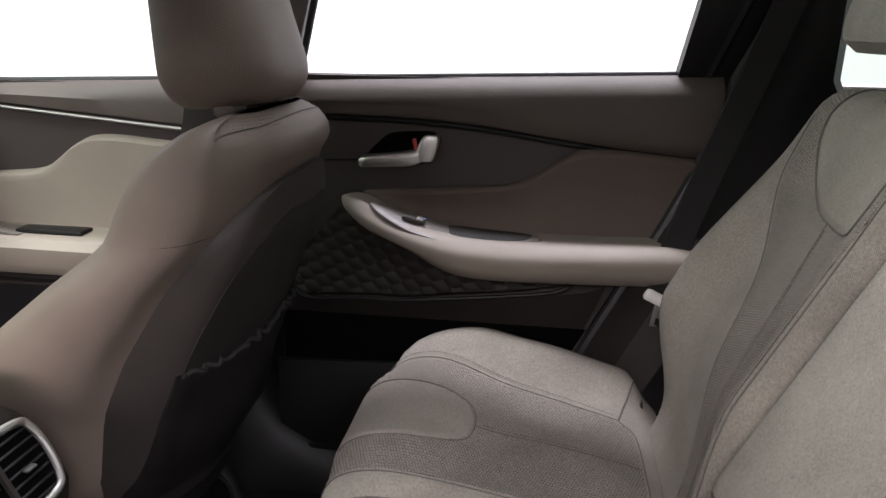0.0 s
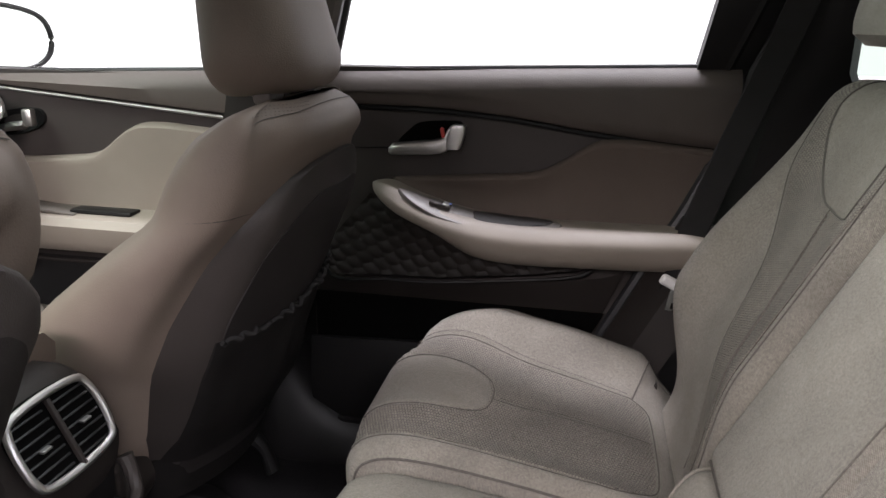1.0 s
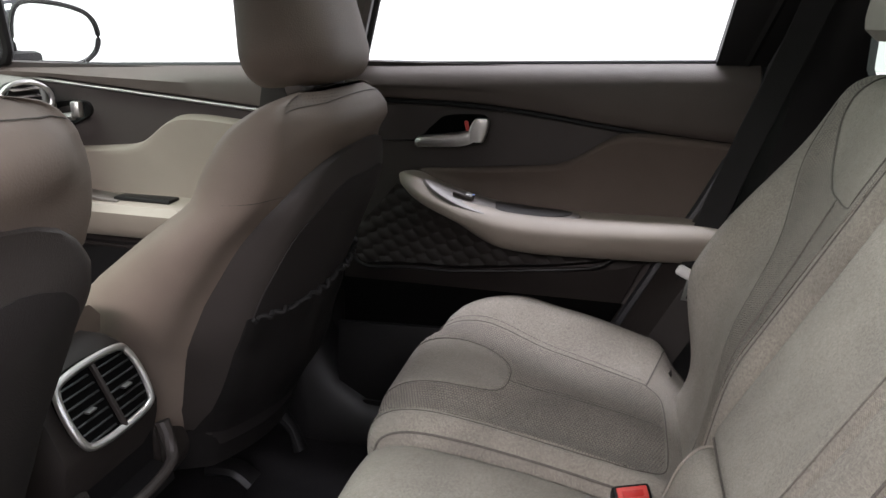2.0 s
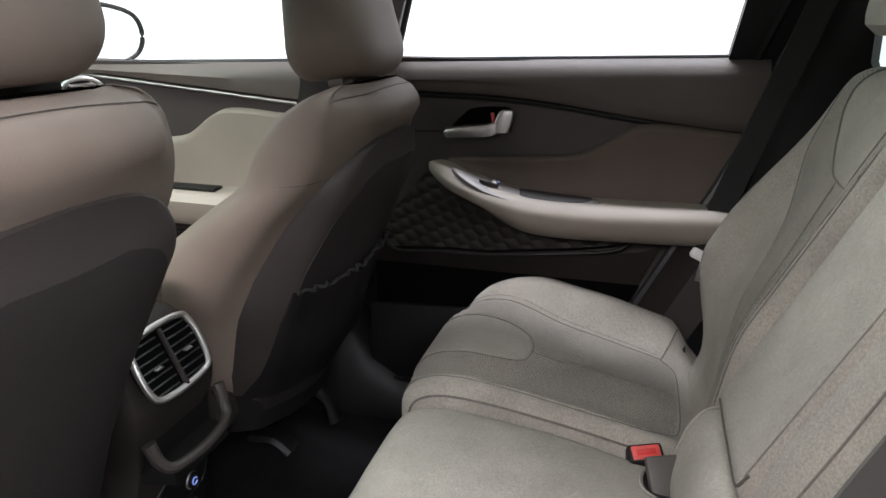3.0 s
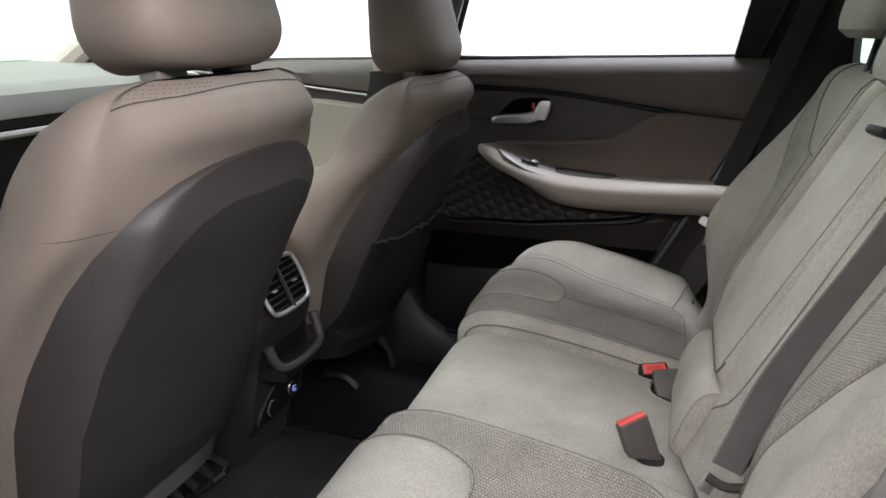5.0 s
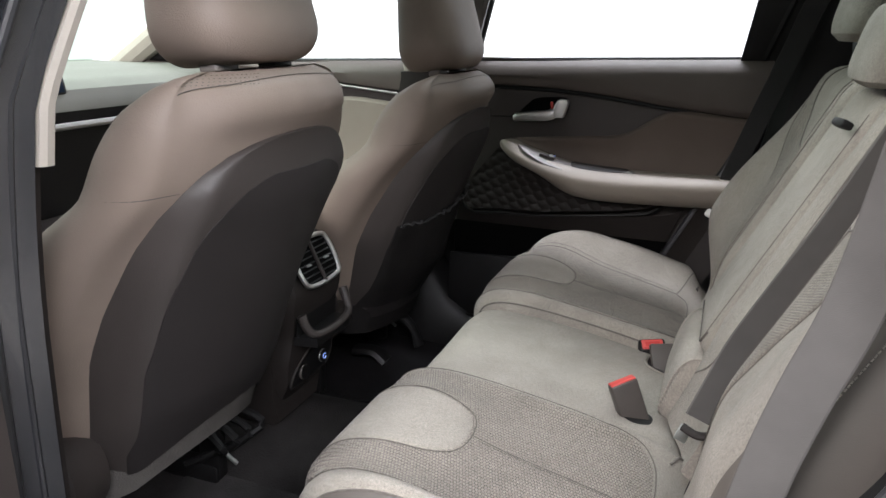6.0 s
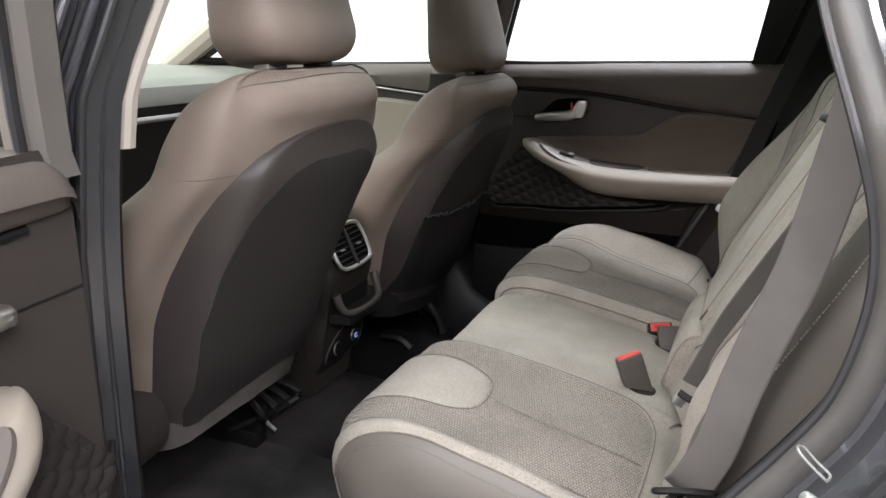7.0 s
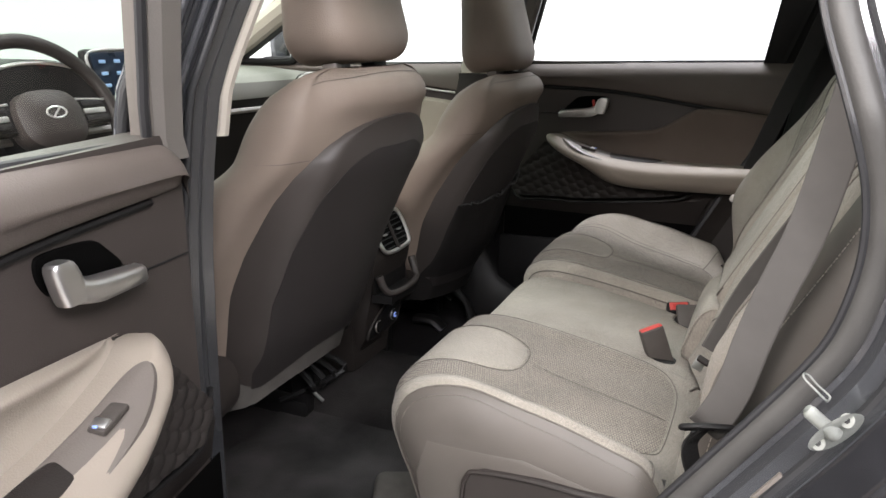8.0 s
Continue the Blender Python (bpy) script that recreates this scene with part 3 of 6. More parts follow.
        prof = [(0.772, a - 0.002), (0.735, a + 0.001), (0.70, a), (0.672, (a + e) / 2 + 0.010), (0.652, e + 0.008), (0.642, e - 0.004), (0.644, e - 0.018), (0.656, e * 0.5 + b * 0.5 - 0.004), (0.676, b + 0.012), (0.700, b + 0.002), (0.772, b)]
        prof = [(p.x, p.y) for p in curve([(y, z, 0) for y, z in prof], 31)]
        rings.append([Vector((x, 0.774 + (y - 0.774) * k, (a + b) / 2 + (z - (a + b) / 2) * (0.12 + 0.88 * kz))) for y, z in prof])
    arm_ob = part("armrest", loft(rings), VINYL_LIGHT, d, "beige leatherette armrest")

    def on_arm(x, y, h):
        a, e = arm(x), ze(x)
        f = min(1.0, max(0.0, (y - 0.648) / 0.06))
        return Vector((x, y, e + 0.008 + (a - e - 0.004) * smooth01(f) + h))

    part("switch_plate", inlay(lambda a, b, h: on_arm(a, b, h), [(-0.248, 0.717), (-0.20, 0.720), (-0.02, 0.721), (0.045, 0.717), (0.066, 0.698), (0.05, 0.670), (-0.02, 0.656), (-0.12, 0.657), (-0.20, 0.666), (-0.243, 0.680), (-0.264, 0.695), (-0.266, 0.708)], 0.0035, 8, 60), GREY, arm_ob, "grey plastic switch plate")
    # flat inlay, darkened to put in the shade of a hollow cup
    part("pull_cup", inlay(lambda a, b, h: on_arm(a, b, h + 0.0025), [(-0.108, 0.715), (-0.03, 0.717), (0.03, 0.712), (0.05, 0.701), (0.03, 0.684), (-0.03, 0.675), (-0.10, 0.674), (-0.114, 0.694)], 0.0035, 6, 48), BROWN_DARK, arm_ob, "flat dark brown inlay that puts in the shade of the pull cup")
    sw = part("window_switch", block(on_arm(-0.178, 0.694, 0.006), (0.044, 0.022, 0.008), 0.003, turn(0, 14, 0)), TAB, arm_ob, "dark grey window switch")
    part("switch_cap", block(on_arm(-0.166, 0.694, 0.0095), (0.013, 0.019, 0.006), 0.002, turn(0, 22, 0)), SILVER, sw, "silver switch tip")
    part("indicator", block(on_arm(-0.157, 0.694, 0.0125), (0.004, 0.005, 0.002), 0.0008), BLUE, sw, "small blue indicator light")
    # quilted panel
    qt = lambda x: zb(x) + 0.004 if x > -0.335 else seg(x, (-0.46, -0.335), (0.80, 0.945))
    qb = lambda x: seg(x, (-0.46, -0.43, -0.415, -0.31, -0.196, 0.02, 0.10, 0.14), (0.775, 0.752, 0.742, 0.750, 0.752, 0.777, 0.792, 0.815))

    def quilt(x, v):
        z = qb(x) + max(0.0005, qt(x) - qb(x)) * v
        row = math.floor((z + 0.35 * x) / 0.0215)
        puff = 0.0
        for r in (row, row + 1):
            k = (x - 0.25 * z) / 0.041 + 0.5 * (r % 2)
            du, dv = k - round(k), (z + 0.35 * x) / 0.0215 - r - 0.35
            puff = max(puff, 1 - (du / 0.55) ** 2 - (dv / 0.78) ** 2)
        e = min(1.0, v * (qt(x) - qb(x)) / 0.012)
        return Vector((x, 0.768 - 0.018 * e - 0.008 * max(0.0, puff) ** 0.6 * e - 0.03 * smooth01((z - 0.80) / 0.15) * smooth01((x + 0.34) / 0.1), z))

    part("quilted_panel", sheet(quilt, lin(-0.455, 0.13, 170), lin(0, 1, 60)), QUILT, d, "dark quilted panel with small puffed cells")
    part("trim_strip", tube(curve([(-0.452, 0.745, 0.83), (-0.445, 0.752, 0.765), (-0.41, 0.752, 0.742), (-0.31, 0.752, 0.748), (-0.20, 0.752, 0.750), (0.02, 0.752, 0.774), (0.10, 0.752, 0.788), (0.14, 0.755, 0.812)], 60), 0.0045, 8), BLACK, d, "black edge strip round the quilting")
    # lower map pocket
    part("pocket_lip", sheet(lambda u, v: Vector((-0.465 + (0.50 - 0.20 * (1 - v)) * u, 0.70 - 0.012 * math.sin(math.pi * v), 0.42 + (0.20 + 0.02 * u) * v)), lin(0, 1, 16), lin(0, 1, 8), (0, 0.012, 0)), BLACK, d, "black map pocket lip")
    # black sheet laid over the panel for the shade inside the pocket
    part("pocket_shade", sheet(lambda u, z: Vector((-0.47 + (edge(z) + 0.46) * u, 0.750, z)), lin(0, 1, 20), lin(0.41, 0.712, 8)), RECESS_SHADE, d, "black sheet that puts in the shade of the map pocket")
    part("pocket_floor", block((-0.23, 0.735, 0.425), (0.46, 0.09, 0.012), 0.003), BLACK, d)
    part("lower_trim", sheet(lambda u, v: Vector((-0.47 + (edge(0.70 + 0.08 * v) + 0.46) * u, 0.752 + 0.014 * (1 - v), 0.70 + (qb(min(0.14, -0.47 + 0.6 * u)) - 0.702) * v)), lin(0, 1, 30), lin(0, 1, 6)), BROWN_DARK, d)
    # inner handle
    # no hollow here: flat black stands for the shaded handle recess
    cup = part("handle_cup", inlay(lambda a, b, h: Vector((a, 0.776 - h, b)), [(-0.288, 1.040), (-0.262, 1.072), (-0.235, 1.089), (-0.165, 1.094), (-0.148, 1.086), (-0.152, 1.060), (-0.175, 1.040), (-0.24, 1.030)], 0.0025, 8, 48), RECESS_SHADE, d, "flat black inlay that puts in the shade of the handle recess")
    lever = curve([(-0.300, 0.757, 1.032), (-0.27, 0.752, 1.036), (-0.235, 0.75, 1.0395), (-0.20, 0.75, 1.043), (-0.172, 0.752, 1.052)], 18)
    rr = [0.006] + [0.012 + 0.0045 * i / 16 for i in range(16)] + [0.013]
    part("handle_lever", loft([[p + Vector((0, d * 0.7 * r, h * r)) for d, h in ((1, -0.9), (0.2, -1.0), (-0.75, -0.85), (-1, -0.55), (-1, 0.35), (-0.8, 0.7), (-0.3, 0.95), (1, 1.0))] for p, r in zip(lever, rr)]), SILVER, cup, "satin silver pull lever")
    part("lock_knob", loft([[Vector((-0.168 + 0.014 * (z - 1.045) / 0.045 + r * 0.020 * math.copysign(abs(math.cos(a)) ** 0.55, math.cos(a)), 0.751 + (0.6 + 0.4 * r) * 0.011 * math.copysign(abs(math.sin(a)) ** 0.55, math.sin(a)), z)) for a in (2 * math.pi * j / 28 for j in range(28))] for z, r in ((1.040, 0.9), (1.046, 0.98), (1.056, 1.0), (1.070, 0.97), (1.080, 0.9), (1.086, 0.78), (1.089, 0.55))]), SILVER, cup, "silver lock knob")
    part("lock_mark", block((-0.186, 0.751, 1.071), (0.008, 0.008, 0.024), 0.003, turn(0, -12, 0)), RED, cup, "red lock mark")
    part("panel_joint", tube([(-0.476, 0.7775, 1.026), (-0.30, 0.7775, 1.033)], 0.0018, 6), BLACK, d)
    # window frame and pane
    def up(x, z):
        return Vector((x, side(z), z))
    part("window_frame", tube([up(-0.475 + 0.36 * (z - 1.19), z) for z in lin(1.19, 1.50, 10)] + [up(x, 1.535) for x in lin(-0.32, 0.40, 10)] + [up(0.455 - 0.33 * (1.52 - z), z) for z in lin(1.5, 1.2, 10)], 0.021, 8, flat=1.3), BLACK, d, "black window frame")
    part("corner_panel", loft([[Vector(p) for p in ((a, side(z) - 0.022, z), (b, side(z) - 0.022, z), (b, side(z) + 0.02, z), (a, side(z) + 0.02, z))] for z, a, b in ((1.205, 0.292, 0.385), (1.34, 0.312, 0.425), (1.5, 0.335, 0.46))]), BLACK, d, "black window corner panel")
    part("front_frame", loft([[Vector(p) for p in ((a + 0.002, side(z) - 0.020, z), (a + 0.012, side(z) - 0.030, z), (a + 0.046, side(z) - 0.026, z), (a + 0.056, side(z) - 0.016, z), (a + 0.058, side(z) + 0.018, z), (a + 0.008, side(z) + 0.014, z))] for z, a in ((1.16, -0.502), (1.19, -0.492), (1.265, -0.465), (1.34, -0.437), (1.43, -0.404), (1.52, -0.37))]), FRAME_GREY, d, "dark grey front upright of the window")
    part("glass_channel", tube([up(-0.425 + 0.36 * (z - 1.19), z) - Vector((0, 0.012, 0)) for z in lin(1.19, 1.52, 8)], 0.007, 8), RUBBER, d)
    pane = part("window_pane", sheet(lambda u, v: Vector((-0.46 + 0.36 * 0.33 * v + (0.77 - 0.06 * v) * u, side(1.19 + 0.33 * v) + 0.008, 1.19 + 0.33 * v)), lin(0, 1, 4), lin(0, 1, 4)), PANE, d, "clear window pane")
    pane.visible_shadow = False
    return d


far_door = rear_door()
HX, HY, SWING = -0.46, -0.82, 78.8
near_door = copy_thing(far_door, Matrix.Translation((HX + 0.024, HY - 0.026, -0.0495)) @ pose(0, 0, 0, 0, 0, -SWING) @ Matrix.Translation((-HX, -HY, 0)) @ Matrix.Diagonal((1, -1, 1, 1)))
near_door.name = "door_2"
for ob in near_door.children_recursive:
    if ob.name.startswith("handle_cup"):
        ob.location = (-0.048, 0, 0.008)
    # near insert takes the unshaded beige, as light falls on this door
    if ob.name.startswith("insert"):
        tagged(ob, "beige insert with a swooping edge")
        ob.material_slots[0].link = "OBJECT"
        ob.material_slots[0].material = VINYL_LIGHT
    if ob.name.startswith("lock_mark"):
        bpy.data.objects.remove(ob)
tagged(near_door, "wide open rear car door with brown trim and beige armrest")


def front_door():
    d = thing("door_3", "closed front car door with beige insert and armrest", "door", kind="structure")
    part("door_panel", sheet(lambda x, z: Vector((x, 0.780, z)), lin(-1.75, -0.62, 20), lin(0.42, 1.17, 20), (0, 0.06, 0)), PANEL, d, "dark brown plastic inner panel")
    part("outer_skin", sheet(lambda x, z: Vector((x, 0.85 + 0.05 * math.sin(math.pi * (z - 0.35) / 0.9), z)), lin(-1.8, -0.6, 12), lin(0.36, 1.17, 12), (0, -0.004, 0)), PAINT, d)
    rings = []
    for x in lin(-1.75, -0.625, 40):
        t, b = 1.196 + 0.03 * x, seg(x, (-1.75, -1.264, -0.68, -0.6), (1.155, 1.142, 1.092, 1.086))
        prof = [(0.80, t - 0.002), (0.786, t + 0.004), (0.772, t - 0.003), (0.758, t - 0.02), (0.752, (t + b) / 2), (0.757, b + 0.003), (0.772, b), (0.80, b + 0.01)]
        rings.append([Vector((x, y, z)) for y, z in prof])
    part("shoulder_pad", loft(rings), PAD, d, "soft brown pad under the window")
    part("bright_strip", tube([(x, 0.765, seg(x, (-1.75, -1.264, -0.68, -0.6), (1.148, 1.135, 1.084, 1.078))) for x in lin(-1.72, -0.63, 20)], 0.0045, 8), STRIP, d, "brushed grey accent strip")
    top = lambda x: seg(x, (-1.7, -1.14, -1.0, -0.96, -0.93, -0.89, -0.86, -0.80, -0.62), (0.968, 0.976, 0.988, 1.003, 1.03, 1.058, 1.066, 1.066, 1.05))

    def ins(x, v):
        t = sum(top(x + e) for e in (-0.02, -0.01, 0, 0.01, 0.02)) / 5
        r = min(1.0, (1 - v) * (t - 0.87) / 0.012)
        return Vector((x, 0.776 - 0.026 * math.sqrt(max(0, 1 - (1 - r) ** 2)), 0.868 + (t - 0.868) * v))

    part("insert", sheet(ins, lin(-1.7, -0.63, 80), [0, .2, .4, .6, .8, .9, .95, .98, 1.0]), VINYL_LIGHT, d, "beige insert with a swooping edge")
    rings = []
    for x in lin(-1.7, -0.63, 30):
        e = seg(x, (-1.7, -1.2, -0.63), (0.865, 0.862, 0.858))
        rings.append([Vector((x, y, z)) for y, z in ((0.775, e + 0.012), (0.70, e + 0.008), (0.665, e + 0.002), (0.652, e - 0.014), (0.655, e - 0.05), (0.675, 0.785), (0.70, 0.775), (0.775, 0.772))])
    a = part("armrest", loft(rings), VINYL_LIGHT, d, "beige leatherette armrest")
    part("switch_plate", block((-1.11, 0.706, 0.876), (0.22, 0.055, 0.008), 0.003, turn(0, 6, 0)), GREY, a)
    part("pull_cup", block((-0.945, 0.712, 0.870), (0.15, 0.042, 0.012), 0.004), BLACK, a, "dark pull cup")
    part("lower_trim", sheet(lambda x, z: Vector((x, 0.75, z)), lin(-1.7, -0.63, 10), lin(0.5, 0.745, 6)), BLACK, d)
    part("trim_strip", tube([(x, 0.745, 0.735) for x in lin(-1.7, -0.63, 6)], 0.006, 8), BROWN_DARK, d)
    cup = part("handle_cup", inlay(lambda p, q, h: Vector((p, 0.777 - h, q)), [(-1.27, 1.03), (-1.23, 1.075), (-1.13, 1.085), (-1.12, 1.05), (-1.20, 1.02)], 0.004, 6, 32, puff=-0.01), BLACK, d)
    part("handle_lever", tube(curve([(-1.28, 0.755, 1.035), (-1.22, 0.75, 1.04), (-1.15, 0.752, 1.05)], 10), 0.010, 8), SILVER, cup, "satin silver pull lever")
    part("lock_knob", block((-1.14, 0.755, 1.066), (0.026, 0.02, 0.04), 0.006), SILVER, cup)
    part("window_seal", tube([(x, 0.792, 1.201 + 0.03 * x) for x in lin(-1.75, -0.62, 10)], 0.006, 8), RUBBER, d)
    part("window_frame", tube([(-0.62 + 0.33 * (z - 1.18), side(z), z) for z in lin(1.17, 1.5, 8)] + [(x, side(1.53), 1.53 - 0.25 * max(0, -0.75 - x)) for x in lin(-0.55, -1.1, 8)], 0.018, 8), BLACK, d)
    ql = curve([(-1.60, 0.775, 1.165), (-1.38, 0.775, 1.170), (-1.335, 0.774, 1.185), (-1.325, 0.765, 1.24), (-1.315, 0.74, 1.345), (-1.345, 0.735, 1.365), (-1.45, 0.75, 1.275), (-1.62, 0.775, 1.185)], 60, True)
    part("quarter_light_frame", tube(ql, 0.014, 8, True, up=(0, 1, 0)), BLACK, d, "black frame of the small quarter light")
    pane = part("window_pane", sheet(lambda u, v: Vector((-1.70 + 0.7 * v + (1.08 - 0.6 * v) * u, side(1.16 + 0.36 * v) + 0.008, 1.16 + 0.36 * v)), lin(0, 1, 4), lin(0, 1, 4)), PANE, d)
    pane.visible_shadow = False
    return d


front_door()

# near front door, closed: only its lower half, added unseen to block light beside the driver seat
nf = thing("door_4", "lower half of the closed near front car door, added unseen to block light", "door", kind="structure")
part("door_panel", sheet(lambda x, z: Vector((x, -0.80, z)), lin(-1.75, -0.60, 14), lin(0.36, 1.07, 12), (0, -0.02, 0)), PANEL, nf, "dark brown plastic inner panel")
part("outer_skin", sheet(lambda x, z: Vector((x, -0.85 - 0.03 * math.sin(math.pi * (z - 0.3) / 0.95), z)), lin(-1.8, -0.565, 14), lin(0.2, 1.08, 14), (0, 0.004, 0)), PAINT, nf, "dark grey painted skin")

# exterior mirror beyond the far front window
em = thing("wing_mirror", "dark grey wing mirror with a large rounded glass", "mirror")
mo = [(1.02, 1.15), (1.10, 1.145), (1.20, 1.155), (1.255, 1.19), (1.265, 1.25), (1.23, 1.30), (1.13, 1.325), (1.03, 1.32), (1.0, 1.24)]
loop = curve([(0, a, b) for a, b in mo], 48, True)
mc = sum(loop, Vector()) / 48
part("housing", loft([[mc + (p - mc) * k + Vector((-1.49 + dx + 0.25 * ((p.y - mc.y) * k), 0, 0)) for p in loop] for k, dx in ((0.965, 0.012), (1.0, 0.015), (1.05, 0.0), (1.06, -0.03), (0.95, -0.08), (0.6, -0.12), (0.2, -0.13))]), PAINT, em, "dark painted housing")
part("mirror_glass", loft([[mc + (p - mc) * k + Vector((-1.4755 + 0.25 * ((p.y - mc.y) * k), 0, 0)) for p in loop] for k in (0.002, 0.5, 0.963)], cap=False), MIRROR, em, "silvered mirror glass")
part("bezel", tube([p + Vector((-1.474 + 0.25 * (p.y - mc.y), 0, 0)) for p in loop], 0.007, 8, True), BLACK, em)
part("arm", block((-1.48, 0.93, 1.17), (0.07, 0.22, 0.05), 0.015), BLACK, em)
em.location = (-0.02, 0, -0.012)

# ---- near side of the body: door opening with jamb and seals ----
body = thing("car_body_side", "dark grey painted body side around the open door", "car body", kind="structure")
OPEN = [(-0.46, 0.48), (-0.455, 0.70), (-0.45, 0.85), (-0.442, 1.0), (-0.414, 1.17), (-0.375, 1.32), (-0.31, 1.45), (-0.20, 1.53), (-0.05, 1.555), (0.15, 1.54), (0.29, 1.47), (0.352, 1.38),
        (0.378, 1.295), (0.408, 1.215), (0.432, 1.145), (0.441, 1.085), (0.438, 1.03), (0.424, 0.97), (0.394, 0.913), (0.348, 0.84), (0.283, 0.74), (0.20, 0.61), (0.12, 0.48), (0.02, 0.40), (-0.10, 0.365), (-0.30, 0.36), (-0.42, 0.39)]
ring0 = curve([(x, 0, z) for x, z in OPEN], 180, True)
oc = Vector((0.0, 0, 0.95))


def grown(k, dy):
    """The door opening grown outwards by k metres, at dy outside the glass line."""
    out = []
    for i, p in enumerate(ring0):
        t = (ring0[(i + 1) % 180] - ring0[i - 1]).normalized()
        nrm = Vector((t.z, 0, -t.x))
        if nrm.dot(p - oc) < 0:
            nrm = -nrm
        q = p + nrm * k
        out.append(Vector((q.x, -(side(p.z) - 0.05 + dy), q.z)))
    return out


part("door_seal", tube(grown(0.012, 0.0), 0.016, 12, True, up=(0, 1, 0)), SEAL, body, "grey rubber door seal")
part("seal_lip", tube(grown(-0.005, 0.004), 0.0045, 8, True, up=(0, 1, 0)), RUBBER, body, "thin black lip of the seal")
part("inner_flange", loft([grown(k, dy) for k, dy in ((0.0, -0.03), (0.012, -0.002), (0.020, 0.01))], cap=False), BLACK, body)


# rear and lower jamb: from the seal out to the skin
J = [i for i in range(180) if not (ring0[i].x < -0.2 and ring0[i].z > 0.42)]
start = next(i for i in range(180) if i in J and (i - 1) % 180 not in J)
order = [(start + i) % 180 for i in range(len(J))]


def strip(rows):
    return loft([[g[i] for i in order] for g in (grown(k, dy) for k, dy in rows)], closed=False)


part("painted_jamb", strip(((0.016, 0.006), (0.03, 0.012), (0.036, 0.03), (0.052, 0.036), (0.060, 0.065), (0.10, 0.078), (0.112, 0.11), (0.118, 0.135))), PAINT, body, "dark grey painted jamb with pressed steps")
# black band laid over the painted jamb to raise its contrast
part("dark_band", strip(((0.061, 0.0685), (0.066, 0.0715), (0.097, 0.0805), (0.101, 0.0835))), GLOSS_BLACK, body, "glossy black band laid along the jamb")
part("outer_seal", tube([grown(0.056, 0.044)[i] for i in order], 0.007, 8, up=(0, 1, 0)), RUBBER, body, "thin rubber strip along the jamb")
part("quarter_skin", strip(((0.118, 0.135), (0.122, 0.142), (0.14, 0.147), (0.25, 0.155), (0.45, 0.15), (0.8, 0.12))), PAINT, body, "dark grey painted quarter panel")

# near centre pillar
PB = thing("pillar_centre", "near centre pillar, dark grey paint outside and ivory trim inside", "pillar", kind="structure")


def pil(z0, z1, pts, n=12):
    rings = []
    for z in lin(z0, z1, n):
        dx = sum(seg(z + e, (0.40, 0.70, 0.85, 1.0, 1.17, 1.32, 1.45, 1.55), (-0.008, -0.003, 0.002, 0.010, 0.038, 0.077, 0.125, 0.18)) for e in (-0.08, -0.04, 0, 0.04, 0.08)) / 5
        ty = (0.80 - side(z))
        rings.append([Vector((x + dx - 0.028, y + ty, z)) for x, y in pts])
    return loft(rings)


part("painted_post", pil(0.36, 1.55, [(-0.420, -0.772), (-0.424, -0.797), (-0.438, -0.801), (-0.443, -0.822), (-0.455, -0.827), (-0.460, -0.845), (-0.472, -0.850), (-0.482, -0.838), (-0.494, -0.836), (-0.504, -0.824), (-0.516, -0.818), (-0.535, -0.79), (-0.555, -0.762), (-0.545, -0.728), (-0.416, -0.728)], 24), PAINT, PB, "dark grey painted post with pressed steps")
# painted ribs added to draw highlight streaks on the post, plus rubber strips
for px_, py_, pr, pm in ((-0.4485, -0.808, 0.0055, PAINT), (-0.4655, -0.832, 0.006, PAINT), (-0.520, -0.838, 0.0065, PAINT), (-0.4405, -0.790, 0.006, RUBBER), (-0.497, -0.852, 0.008, RUBBER)):
    part("highlight_rib" if pm is PAINT else "rubber_strip", tube([(px_ + seg(z, (0.40, 0.70, 0.85, 1.0, 1.17, 1.32, 1.45, 1.55), (-0.008, -0.003, 0.002, 0.010, 0.038, 0.077, 0.125, 0.18)), py_ + 0.80 - side(z), z) for z in lin(0.36, 1.52, 30)], pr, 10), pm, PB)
part("post_seal", tube([(-0.475 + seg(z, (0.40, 0.70, 0.85, 1.0, 1.17, 1.32, 1.45, 1.55), (-0.008, -0.003, 0.002, 0.010, 0.038, 0.077, 0.125, 0.18)), -0.818 + 0.80 - side(z), z) for z in lin(0.36, 1.52, 30)], 0.010, 8), RUBBER, PB)
part("upper_trim", pil(1.128, 1.55, [(-0.414, -0.724), (-0.409, -0.718), (-0.410, -0.708), (-0.43, -0.698), (-0.47, -0.692), (-0.55, -0.702), (-0.56, -0.724)], 20), IVORY, PB, "ivory moulded upper cover")
part("lower_trim", pil(0.40, 1.124, [(-0.440, -0.726), (-0.434, -0.716), (-0.437, -0.704), (-0.50, -0.69), (-0.57, -0.704), (-0.58, -0.726)]), BROWN_DARK, PB, "dark brown lower cover")

# striker and small steel hook on the jamb
st = thing("door_striker", "zinc steel door striker bolted to the jamb", "striker")
base = Vector((0.432, -0.832, 0.905))
la, wa, na = Vector((0.57, 0.0, 0.82)), Vector((0.6, 0.66, -0.42)).normalized(), Vector((-0.55, -0.75, 0.36)).normalized()
oval = lambda k, d: [base + la * (0.030 * k * math.cos(a)) + wa * (0.021 * k * math.sin(a)) + na * d for a in (2 * math.pi * j / 40 for j in range(40))]
part("plate", loft([oval(1.0, -0.004), oval(1.0, 0.002), oval(0.985, 0.0036), oval(0.94, 0.0046), oval(0.5, 0.0046), oval(0.05, 0.0046)]), ZINC, st, "pale zinc plate", sharp=60)
tip = base + Vector((-0.027, -0.015, 0.024))
